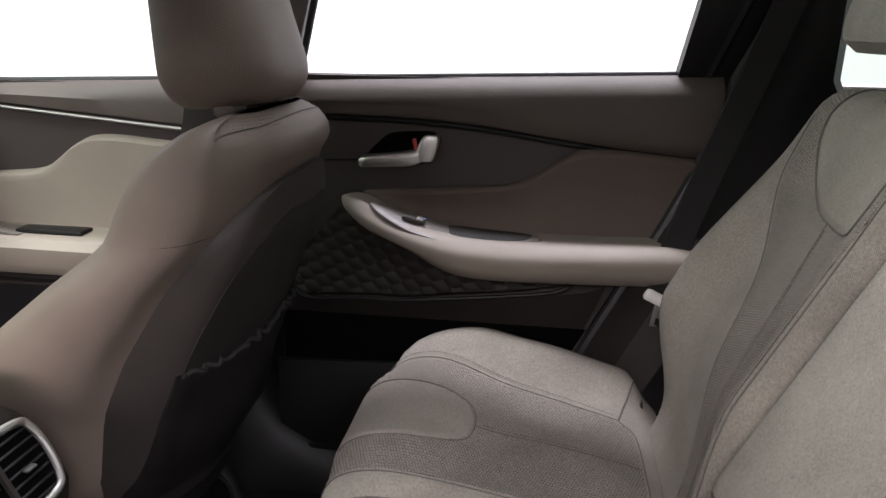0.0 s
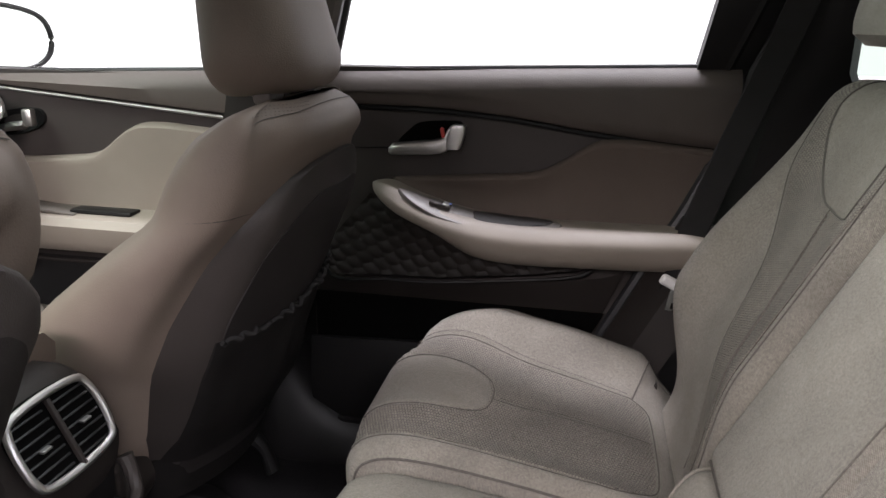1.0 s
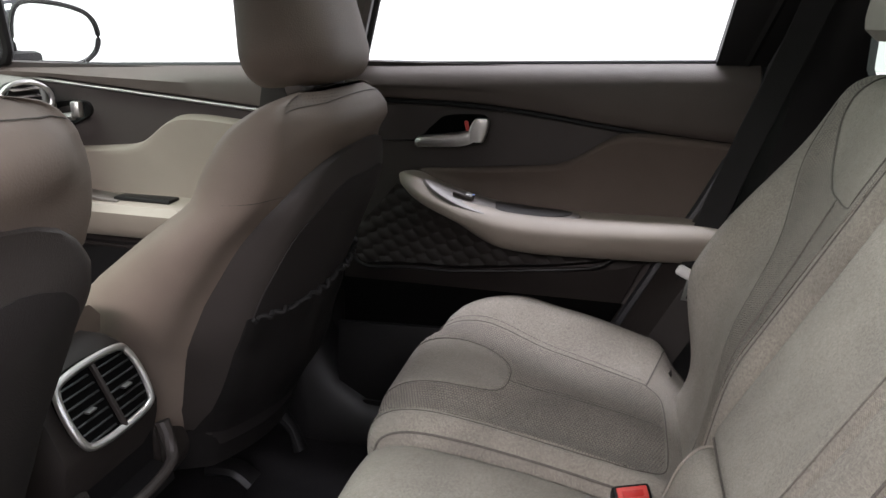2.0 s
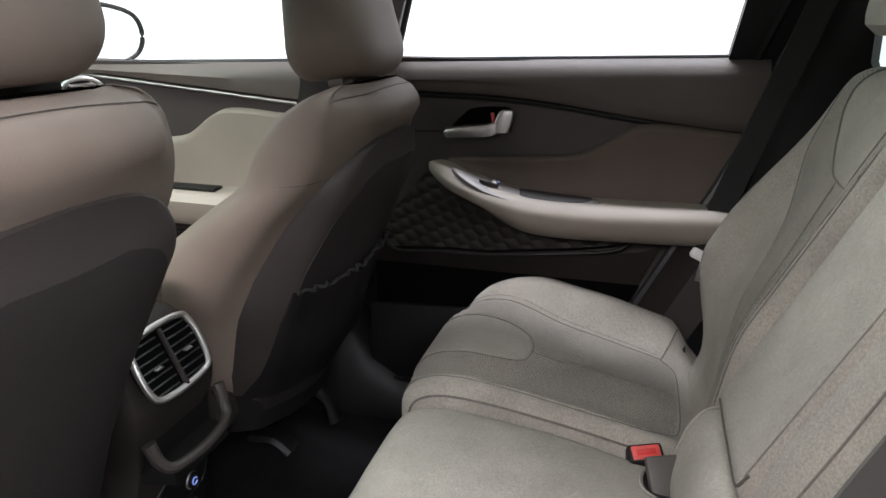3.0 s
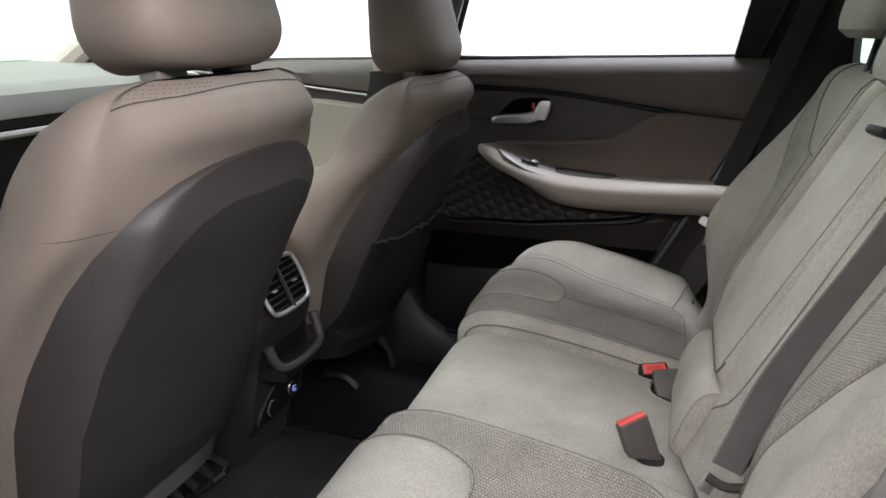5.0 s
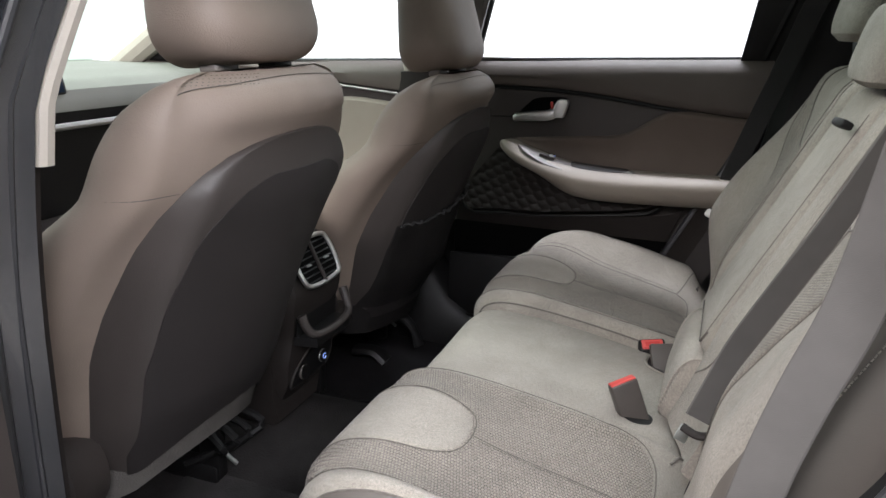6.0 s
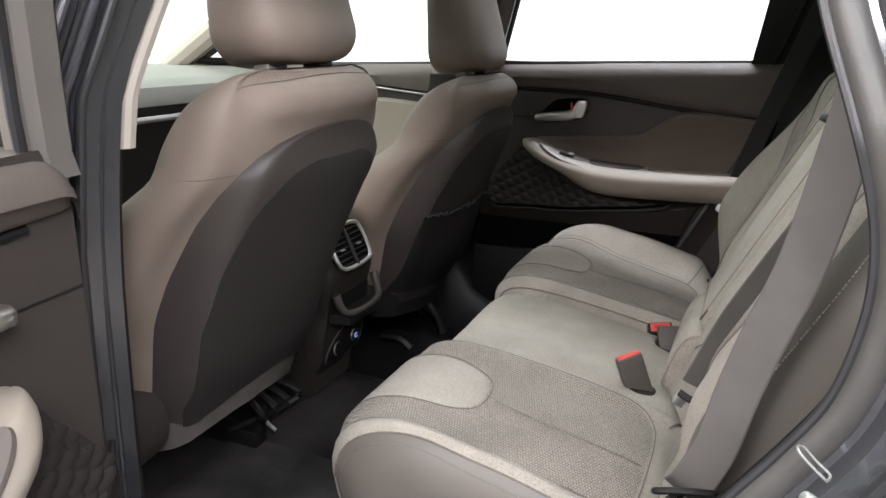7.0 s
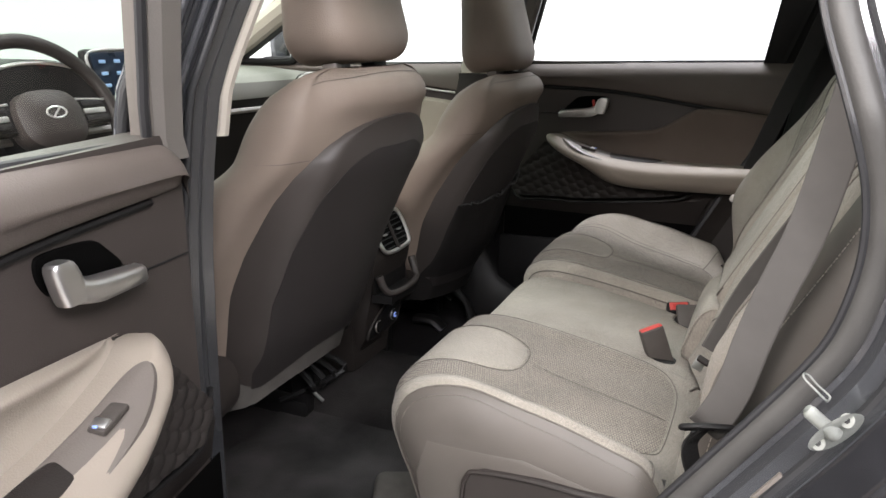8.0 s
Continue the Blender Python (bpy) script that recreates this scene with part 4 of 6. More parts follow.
part("loop", tube(curve([base - la * 0.002 - na * 0.002, base + (tip - base) * 0.2 + na * 0.004, base + (tip - base) * 0.6 + na * 0.003, tip, tip - la * 0.001 - na * 0.003], 20), [0.0085] * 4 + [0.0072] * 12 + [0.0068, 0.006, 0.0045, 0.002], 14, flat=0.8), ZINC, st, "rounded striker bar", sharp=70)
for dz in (-0.0185, 0.0185):
    o_ = base + la * dz + na * 0.0046
    bt = part("bolt", tube([o_, o_ + na * 0.0016], 0.0072, 18), ZINC, st)
    part("socket", tube([o_ + na * 0.0012, o_ + na * 0.0022], 0.0034, 6), RUBBER, bt)
hk = part("jamb_clip", tube(curve([(0.399, -0.790, 0.943), (0.401, -0.794, 0.939), (0.412, -0.799, 0.931), (0.422, -0.800, 0.923), (0.424, -0.798, 0.921), (0.426, -0.792, 0.924), (0.415, -0.789, 0.932), (0.404, -0.786, 0.941)], 40, True), 0.0012, 8, True), STEEL)
tagged(hk, "bent grey steel hook on the painted jamb", "clip")
lb = part("warning_label", block((0.376, -0.874, 0.853), (0.004, 0.006, 0.042), 0.0008, turn(0, 33, 0)), GREY)
tagged(lb, "narrow pale label on the painted jamb", "label")

# ---- back seat cushions ----
CP = curve([(0.285, 0, 0.600), (0.25, 0, 0.632), (0.18, 0, 0.652), (0.06, 0, 0.676), (-0.06, 0, 0.694), (-0.14, 0, 0.698), (-0.19, 0, 0.684), (-0.213, 0, 0.652), (-0.213, 0, 0.60), (-0.195, 0, 0.53), (-0.17, 0, 0.46), (-0.14, 0, 0.40)], 160)
CS = [0.0]
for p, q in zip(CP, CP[1:]):
    CS.append(CS[-1] + (q - p).length)


def crest(a):
    """The outer cushions swell towards their front edge."""
    return smooth01((a - 0.26) / 0.18) * (1 - 0.7 * smooth01((a - 0.54) / 0.14))


def cushion_at(low=0.0, lateral=None):
    """Surface of a seat cushion: a = way from its rear over the top and down the front, b = across."""
    xs, zs = [p.x for p in CP], [p.z for p in CP]

    def at(a, b, h):
        x, z = seg(a, CS, xs), seg(a, CS, zs)
        dx, dz = seg(a + 0.01, CS, xs) - seg(a - 0.01, CS, xs), seg(a + 0.01, CS, zs) - seg(a - 0.01, CS, zs)
        L = math.hypot(dx, dz) or 1
        n = Vector((dz / L, 0, -dx / L))
        fade = 1 - 0.6 * smooth01((a - 0.5) / 0.12)
        y, lift = lateral(b, fade, a)
        cut = 0.0 if low else 0.10 * smooth01((abs(y) - 0.50) / 0.16) * smooth01((a - 0.22) / 0.26)
        return Vector((x + cut, y, z - low)) + n * (h + lift + (0 if low else 0.018 * crest(a) * (smooth01((abs(y) - 0.19) / 0.12) - 0.55 * smooth01((abs(y) - 0.50) / 0.08))))

    return at


def outer_lateral(s):
    def f(b, fade, a):
        # b is the distance from the car's middle; beyond the edges it turns down the sides
        y0, y1, r = 0.185, 0.66, 0.045
        rise = 0.25 + 0.75 * smooth01((a - 0.03) / 0.06)
        lift = fade * ((0.054 * rise + 0.012 * math.exp(-(((a - 0.24) / 0.11) ** 2))) * math.exp(-(((b - 0.612) / 0.052) ** 2)) + 0.012 * math.exp(-(((b - 0.215) / 0.03) ** 2)) - 0.004)
        y = b
        if b < y0 + 0.03:
            t = min(1.0, (y0 + 0.03 - b) / 0.03)
            lift -= 0.03 * (1 - math.sqrt(max(0, 1 - t * t)))
        if b > y1 - r:
            t = (b - (y1 - r)) / r
            if t <= 1:
                lift -= r * (1 - math.sqrt(1 - t * t))
            else:
                lift -= r + (b - y1)
                y = y1
        if b < y0:
            lift -= (y0 - b)
            y = y0
        return s * y, lift
    return f


back_seat = thing("rear_bench", "taupe cloth back seat bench with ribbed outer places", "seat")


TONGUE = [(0.338, 0.335), (0.328, 0.385), (0.338, 0.432), (0.375, 0.460), (0.43, 0.472), (0.52, 0.485), (0.60, 0.485), (0.61, 0.395), (0.60, 0.31), (0.52, 0.303), (0.43, 0.302), (0.375, 0.312)]


def outer_cushion(s):
    at = cushion_at(0.0, outer_lateral(s))
    aa = lin(0.0, CS[-1], 70)
    c = part("seat_cushion", sheet(lambda b, a: at(a, b, 0), [0.05, 0.12, 0.18] + lin(0.186, 0.635, 46), aa), CLOTH, back_seat, "outer taupe cloth cushion")
    part("side_bolster", sheet(lambda b, a: at(a, b, 0.0015), lin(0.627, 0.659, 14) + [0.665, 0.70, 0.76, 0.84], aa), BENCH_SIDE, c, "taupe leatherette side")
    # ribbed centre, with the smooth tongue let into it from the front
    part("ribbed_panel", inlay(at, [(0.066, 0.266), (0.059, 0.31), (0.058, 0.37), (0.060, 0.46), (0.068, 0.495), (0.095, 0.516), (0.20, 0.525), (0.30, 0.534), (0.45, 0.552), (0.66, 0.56), (0.70, 0.54), (0.70, 0.40), (0.70, 0.245), (0.66, 0.232), (0.45, 0.224), (0.22, 0.220), (0.13, 0.222), (0.09, 0.236)], 0.003, 26, 120), RIB, c, "ribbed woven cloth panel")
    part("front_tongue", inlay(at, TONGUE, 0.0046, 20, 90), CLOTH, c, "smooth cloth tongue at the front")
    part("seam", seam(at, [TONGUE[i] for i in (5, 4, 3, 2, 1, 0, 11, 10, 9)], 0.0010, 70, 0.0038), SEAM, c)
    part("seam", seam(at, [(0.33, 0.378), (0.20, 0.386), (0.065, 0.388)], 0.0012, 40, 0.0028), SEAM, c)
    part("seam", seam(at, [(0.09, 0.521), (0.20, 0.529), (0.30, 0.538), (0.45, 0.556), (0.66, 0.564)], 0.0011, 60, 0.0004), SEAM, c)
    part("seam", seam(at, [(0.0, 0.628), (0.10, 0.628), (0.3, 0.628), (0.5, 0.628), (0.66, 0.628)], 0.0014, 60, 0.0022), SEAM, c)
    part("seam", seam(at, [(0.088, 0.521), (0.076, 0.57), (0.064, 0.628)], 0.0016, 12, 0.001), SEAM, c)
    part("seam", seam(at, [(0.16, 0.217), (0.127, 0.218), (0.086, 0.232), (0.062, 0.263), (0.055, 0.31), (0.054, 0.37), (0.056, 0.46), (0.064, 0.498), (0.09, 0.521)], 0.0011, 60, 0.0004), SEAM, c)
    part("seam", seam(at, [(0.04, 0.24), (0.03, 0.215), (0.01, 0.20)], 0.002, 12, 0.001), SEAM, c)
    part("seam", seam(at, [(0.15, 0.217), (0.22, 0.214), (0.45, 0.218), (0.66, 0.226)], 0.0010, 60, 0.0004), SEAM, c)
    part("piping", tube([at(a, 0.189, 0.0015) for a in lin(0.06, 0.66, 60)], 0.0020, 8), SEAM, c, "dark piping along the inner edge")
    part("stitching", stitches(at, [(0.06, 0.640), (0.3, 0.639), (0.5, 0.638), (0.62, 0.637)], 0.0062, 0.0009, 0.0032), STITCH, c, "taupe stitching below the seam")
    part("stitching", stitches(at, [(0.075, 0.394), (0.20, 0.392), (0.315, 0.386)], 0.006, 0.001, 0.004), SEAM, c)
    part("stitching", stitches(at, [(0.10, 0.529), (0.20, 0.537), (0.30, 0.546), (0.45, 0.564), (0.62, 0.572)], 0.006, 0.001, 0.002), SEAM, c)
    part("side_panel", plate([(-0.10, 0.665), (-0.118, 0.60), (-0.105, 0.50), (-0.08, 0.40), (0.25, 0.40), (0.27, 0.60), (0.22, 0.64), (0.06, 0.672)], lambda p, q, h: Vector((p, s * (0.6612 - h), q)), 0.03, 0.008), BENCH_SIDE, c, "taupe leatherette side panel")
    part("plastic_cover", loft([[Vector((x, s * y, z)) for x, z in ((-0.035, 0.40), (-0.028, 0.60), (-0.020, 0.63), (0.0, 0.641), (0.09, 0.649), (0.26, 0.645), (0.26, 0.40))] for y in (0.58, 0.667, 0.674)]), SHELL, c, "brown plastic side cover on the cushion base")
    part("cover_rim", tube(curve([(-0.033, s * 0.674, 0.45), (-0.029, s * 0.675, 0.59), (-0.021, s * 0.675, 0.63), (0.0, s * 0.675, 0.642), (0.09, s * 0.675, 0.650), (0.25, s * 0.675, 0.646)], 24), 0.004, 8), SHELL, c)
    return c


outer_cushion(1)
outer_cushion(-1)


def mid_lateral(b, fade, a):
    lift = 0.006 * (1 - (b / 0.19) ** 2)
    if abs(b) > 0.16:
        lift -= 0.02 * ((abs(b) - 0.16) / 0.03) ** 2
    return b, lift


mat_ = cushion_at(0.022, mid_lateral)
part("seat_cushion", sheet(lambda b, a: mat_(a, b, 0.004 * noise.noise((a * 9, b * 9, 3))), lin(-0.192, 0.192, 40), lin(0.0, CS[-1], 70)), CLOTH, back_seat, "plain taupe cloth middle cushion")
part("front_board", sheet(lambda y, z: Vector((-0.135 + 0.02 * math.sin(z * 9), y, z)), lin(-0.62, 0.62, 20), lin(0.31, 0.47, 6), (0.03, 0, 0)), CARPET, back_seat)
part("seat_base", block((0.1, 0, 0.44), (0.42, 1.26, 0.24), 0.01), BLACK, back_seat)

# ---- backrests ----


def back_at(lateral, lean=0.49, foot=(0.222, 0.640), cut=0.0):
    """Surface of a backrest: a = way up from its foot, b = across."""
    k = math.hypot(1, lean)

    def at(a, b, h):
        n = Vector((-1 / k, 0, lean / k))
        p = Vector((foot[0] + a * lean / k, 0, foot[1] + a / k))
        y, lift = lateral(b, a)
        lift -= cut * (1 - smooth01(a / 0.24))
        p.y = y
        top = max(0.0, a - 0.585)
        if top > 0:
            t = min(1.0, top / 0.065)
            p = p - Vector((lean / k, 0, 1 / k)) * (top - 0.065 * math.sin(t * math.pi / 2))
            lift -= 0.065 * (1 - math.cos(t * math.pi / 2)) + max(0, top - 0.065)
        return p + n * (h + lift)

    return at


def back_lateral(s, y0, y1, tall=0.066):
    def f(b, a):
        mid = smooth01((a - 0.04) / 0.2) * (1 - 0.6 * smooth01((a - 0.28) / 0.26))
        lift = tall * mid * math.exp(-(((b - (0.55 if s > 0 else 0.53)) / 0.06) ** 2)) + (0.016 * math.exp(-(((b - y0 - 0.04) / 0.03) ** 2)) if s > 0 else -0.024 * (1 - smooth01((b - y0) / 0.13)))
        y, r = b, 0.070
        edge = y1 - 0.018 * smooth01((a - 0.42) / 0.2) - 0.04 * (1 - smooth01(a / 0.26))
        y = y0 + (b - y0) * (edge - y0) / (y1 - y0)
        if b > y1 - r:
            t = (b - (y1 - r)) / r
            lift -= r * (1 - math.sqrt(max(0, 1 - min(1, t) ** 2))) + max(0, b - y1)
            y = min(y, edge)
        if b < y0 + 0.03:
            t = min(1.0, (y0 + 0.03 - b) / 0.03)
            lift -= 0.03 * (1 - math.sqrt(1 - t * t)) + max(0, y0 - b)
            y = max(y, y0)
        return s * y, lift
    return f


def outer_back(s, y0):
    at = back_at(back_lateral(s, y0, 0.632, 0.060 if s > 0 else 0.020), cut=0.05)
    aa = lin(0.0, 0.72, 70)
    c = part("backrest", sheet(lambda b, a: at(a, b, 0), [y0 - 0.12, y0 - 0.06, y0 - 0.02] + (lin(y0 + 0.0005, 0.644, 54) + [0.65, 0.68, 0.74] if s > 0 else lin(y0 + 0.0005, 0.592, 46)), aa), CLOTH_UP, back_seat, "outer taupe cloth backrest")
    i = y0 + 0.045
    rib = [(0.03, i), (0.02, 0.29), (0.03, 0.325), (0.15, 0.345), (0.24, 0.376), (0.337, 0.416), (0.414, 0.470), (0.486, 0.515), (0.56, 0.540), (0.62, 0.545), (0.64, 0.40), (0.62, i), (0.40, i - 0.005), (0.20, i - 0.005)]
    part("ribbed_panel", inlay(at, rib, 0.003, 26, 140), RIB_UP, c, "ribbed woven cloth panel")
    tongue = [(0.470, i + 0.02), (0.462, 0.34), (0.474, 0.392), (0.505, 0.452), (0.55, 0.497), (0.60, 0.512), (0.645, 0.505), (0.65, 0.38), (0.645, i + 0.01), (0.56, i + 0.005)]
    part("upper_tongue", inlay(at, tongue, 0.006, 18, 90), CLOTH_UP, c, "smooth cloth tongue at the top")
    part("seam", seam(at, tongue, 0.0013, 90, 0.0042, True), SEAM, c)
    part("seam", seam(at, [(0.03, 0.329), (0.15, 0.350), (0.24, 0.381), (0.337, 0.421), (0.414, 0.475), (0.486, 0.520), (0.56, 0.546), (0.61, 0.55)], 0.0011, 70, 0.0004), SEAM, c)
    part("seam", seam(at, [(0.04, 0.285), (0.2, 0.295), (0.34, 0.312), (0.462, 0.335)], 0.0011, 60, 0.0032), SEAM, c)
    part("stitching", stitches(at, [(0.04, 0.279), (0.2, 0.289), (0.34, 0.306), (0.455, 0.328)], 0.006, 0.001, 0.004), SEAM, c)
    part("seam", seam(at, [(0.02, i - 0.012), (0.2, i - 0.014), (0.40, i - 0.014), (0.60, i - 0.01)], 0.0011, 60, 0.0004), SEAM, c)
    if s < 0:
        part("side_bolster", sheet(lambda b, a: at(a, b, 0.0016), lin(0.585, 0.644, 16) + [0.65, 0.68, 0.74], aa), BENCH_SIDE, c, "taupe leatherette side")
        part("stitching", stitches(at, [(0.05, 0.613), (0.3, 0.613), (0.5, 0.612), (0.6, 0.608)], 0.0052, 0.0009, 0.0034, 0.0036), THREAD, c, "pale stitching")
    part("back_board", block((0.56, s * (y0 + 0.645) / 2, 0.93), (0.03, 0.645 - y0 - 0.06, 0.56), 0.01, turn(0, 26, 0)), BLACK, c)
    return c


outer_back(1, 0.19)
outer_back(-1, 0.25)

# middle backrest: folding armrest beside a plain recessed strip
cb = back_seat
strip_at = back_at(lambda b, a: (b, 0.0 - 0.036 * smooth01((-0.085 - b) / 0.11) - 0.06 * smooth01((-0.233 - b) / 0.012)), cut=0.02)
sp_ob = part("backrest", sheet(lambda b, a: strip_at(a, b, 0.002 * noise.noise((a * 12, b * 12, 5))), lin(-0.31, -0.05, 28), lin(0.0, 0.68, 50)), CLOTH_UP, back_seat, "plain cloth middle strip of the backrest")
part("seam", seam(strip_at, [(0.10, -0.095), (0.14, -0.125), (0.22, -0.135), (0.40, -0.128), (0.58, -0.12)], 0.0014, 60, 0.001), SEAM, sp_ob)


def mid_back(y0, y1, a0, a1, proud):
    def lat(b, a):
        e = min(b - y0, y1 - b)
        lift = proud - (0.03 - math.sqrt(max(0, 0.03 ** 2 - (0.03 - min(0.03, max(0, e))) ** 2)))
        ea = min(a - a0, a1 - a)
        lift -= 0.03 - math.sqrt(max(0, 0.03 ** 2 - (0.03 - min(0.03, max(0, ea))) ** 2))
        return b, lift
    return back_at(lat)


def pad_sheet(at, y0, y1, a0, a1):
    us = [y0, y0] + [y0 + 0.03 * (1 - math.cos(t)) for t in lin(0.15, math.pi / 2, 6)] + lin(y0 + 0.035, y1 - 0.035, 16) + [y1 - 0.03 * (1 - math.cos(t)) for t in lin(math.pi / 2, 0.15, 6)] + [y1, y1]
    vs = [a0, a0] + [a0 + 0.03 * (1 - math.cos(t)) for t in lin(0.15, math.pi / 2, 6)] + lin(a0 + 0.035, a1 - 0.035, 24) + [a1 - 0.03 * (1 - math.cos(t)) for t in lin(math.pi / 2, 0.15, 6)] + [a1, a1]
    nu, nv = len(us), len(vs)
    return sheet(lambda i, j: at(vs[j], us[i], -0.06 if i in (0, nu - 1) or j in (0, nv - 1) else 0.0), list(range(nu)), list(range(nv)))


arm_s = mid_back(-0.085, 0.178, 0.125, 0.615, 0.010)
arm_p = part("armrest", pad_sheet(arm_s, -0.085, 0.178, 0.125, 0.615), CLOTH_UP, cb, "folded cloth armrest")
part("seam", seam(arm_s, [(0.16, -0.066), (0.3, -0.065), (0.45, -0.065), (0.58, -0.064)], 0.0010, 60, 0.0003), STITCH, arm_p)
FLAP = curve([(0.222, 0.632, 0), (0.230, 0.672, 0), (0.243, 0.712, 0), (0.262, 0.740, 0), (0.286, 0.748, 0), (0.318, 0.736, 0), (0.300, 0.66, 0), (0.28, 0.62, 0), (0.245, 0.615, 0)], 36, True)
fc = sum(FLAP, Vector()) / 36
part("hinge_flap", loft([[Vector((fc.x + (p.x - fc.x) * k, y, fc.y + (p.y - fc.y) * k)) for p in FLAP] for y, k in ((-0.086, 0.72), (-0.085, 0.84), (-0.081, 0.93), (-0.073, 0.985), (-0.06, 1.0), (0.04, 1.015), (0.145, 1.0), (0.158, 0.985), (0.166, 0.93), (0.170, 0.84), (0.171, 0.72))]), CLOTH, cb, "smooth cloth flap at the armrest hinge")
for y in (-0.0835, 0.1685):
    part("piping", tube([Vector((fc.x + (p.x - fc.x) * 0.955, y, fc.y + (p.y - fc.y) * 0.955)) for p in FLAP[0:22]], 0.0021, 8), CLOTH, cb)
part("pocket_seam", seam(arm_s, [(0.165, -0.070), (0.142, -0.062), (0.136, -0.02), (0.136, 0.06), (0.140, 0.15)], 0.0022, 40, 0.0004), VINYL_SEAM, arm_p, "dark seam at the armrest's lower end")
part("core", block((0.42, 0.04, 0.93), (0.06, 0.26, 0.54), 0.01, turn(0, 26, 0)), BLACK, cb)
gd = part("belt_guide", block((0.436, -0.068, 1.150), (0.02, 0.04, 0.013), 0.005, turn(0, 26, 15)), BLACK)
tagged(gd, "black plastic belt guide on the backrest shoulder", "belt guide")


def head_restraint(y, z0, x0, half=0.13, deep=0.055, tall=0.17):
    rings = []
    for t in lin(0, 1, 14):
        k = math.sqrt(max(0.0, 1 - abs(2 * t - 1) ** 4))
        c = Vector((x0 + 0.25 * tall * t, y, z0 + tall * t))
        rings.append([c + Vector((math.copysign(abs(math.cos(a)) ** 0.7, math.cos(a)) * deep * (0.55 + 0.45 * k), math.copysign(abs(math.sin(a)) ** 0.55, math.sin(a)) * half * (0.72 + 0.28 * k), 0)) for a in (2 * math.pi * j / 28 for j in range(28))])
    h = part("head_restraint", loft(rings), CLOTH_UP, back_seat, "taupe cloth head restraint")
    part("seam", tube([r[21] * 0.5 + r[20] * 0.5 for r in rings], 0.0015, 6), SEAM, h)
    for s in (-0.025, 0.025):
        part("post", tube([(x0 + 0.02, y + s, z0 + 0.02), (x0 + 0.0, y + s, z0 - 0.10)], 0.006, 8), BLACK, h)
    return h


head_restraint(0.41, 1.262, 0.505, 0.13, 0.062, 0.20)
head_restraint(0.045, 1.20, 0.495, 0.12, 0.052, 0.13)

# ---- belts and buckles ----


def buckle(p, way, wide, face):
    """A buckle whose long axis points along way and whose width lies along wide; face: a framed red face, else a red end."""
    b = thing("belt_buckle", "black seat belt buckle with a red framed button" if face else "grey-brown seat belt buckle with a red end", "buckle", "seat belt buckles")
    w = Vector(way).normalized()
    u = Vector(wide)
    u = (u - w * u.dot(w)).normalized()
    q = Matrix((w.cross(u) * -1, u, w)).transposed()
    P = Vector(p)
    part("housing", block(P, (0.030, 0.054, 0.07) if face else (0.022, 0.050, 0.09), 0.005, q, 3), BLACK if face else TAB, b)
    if face:
        fr = part("button_frame", block(P + w * 0.034, (0.022, 0.044, 0.006), 0.002, q), RED, b, "red frame of the release button")
        part("button", block(P + w * 0.036, (0.010, 0.030, 0.004), 0.001, q), DEEP_RED, fr)
        part("button_lip", block(P + w * 0.038 - w.cross(u) * 0.008, (0.003, 0.040, 0.003), 0.001, q), RED, fr)
    else:
        part("button", block(P + w * 0.044, (0.018, 0.046, 0.006), 0.002, q), RED, b, "red end of the release button")
    part("stalk", block(P - w * 0.055, (0.012, 0.035, 0.06), 0.004, q), BLACK, b)
    return b


buckle((0.183, 0.196, 0.618), (0.10, -0.52, 0.80), (0.93, 0.36, 0.0), True)
buckle((0.176, -0.112, 0.652), (-0.36, 0.02, 0.92), (0.80, 0.50, 0.20), False)
holder = thing("buckle_pocket", "brown plastic pocket holding a stowed buckle in the cushion", "buckle pocket")
part("cover", block((0.216, 0.126, 0.642), (0.056, 0.014, 0.062), 0.005, turn(-42, 0, 22)), TAB, holder)
# flat black patch on the cushion for the shade in the pocket
part("recess", inlay(mat_, [(0.045, 0.165), (0.04, 0.13), (0.05, 0.09), (0.085, 0.085), (0.115, 0.10), (0.12, 0.13), (0.11, 0.16), (0.08, 0.172)], 0.001, 5, 32), BLACK, holder)
part("rim", seam(mat_, [(0.05, 0.088), (0.085, 0.083), (0.117, 0.098), (0.122, 0.13), (0.112, 0.162)], 0.0018, 30, 0.002), CLOTH, holder)
holder2 = thing("buckle_pocket", "black patch on the cushion that puts in the shadow around an upright buckle", "buckle pocket")
# flat black patch painting the shadow beside the buckle
part("recess", inlay(mat_, [(0.085, -0.095), (0.082, -0.112), (0.09, -0.132), (0.115, -0.14), (0.135, -0.13), (0.138, -0.112), (0.128, -0.095), (0.105, -0.088)], 0.0015, 5, 32), BLACK, holder2)

bR = thing("seat_belt", "dark webbing seat belt hanging beside the rear pillar", "seat belt")
path = curve([(0.475, 0.655, 1.43), (0.434, 0.66, 1.336), (0.407, 0.663, 1.249), (0.346, 0.668, 1.061), (0.300, 0.672, 0.906), (0.280, 0.672, 0.80), (0.243, 0.69, 0.66), (0.225, 0.69, 0.60)], 40)
part("webbing", ribbon(path, 0.05, 0.0016, (1, -0.35, 0.3)), WEB, bR, "dark webbing")
part("anchor_loop", tube(curve([(0.50, 0.66, 1.42), (0.475, 0.65, 1.435), (0.45, 0.655, 1.42), (0.455, 0.67, 1.40), (0.49, 0.67, 1.40)], 20, True), 0.006, 8, True), BLACK, bR)
tg = part("tongue_grip", block((0.276, 0.655, 0.822), (0.052, 0.014, 0.022), 0.007, turn(0, 28, 14), 3), WHITE, bR, "pale grey belt tongue")
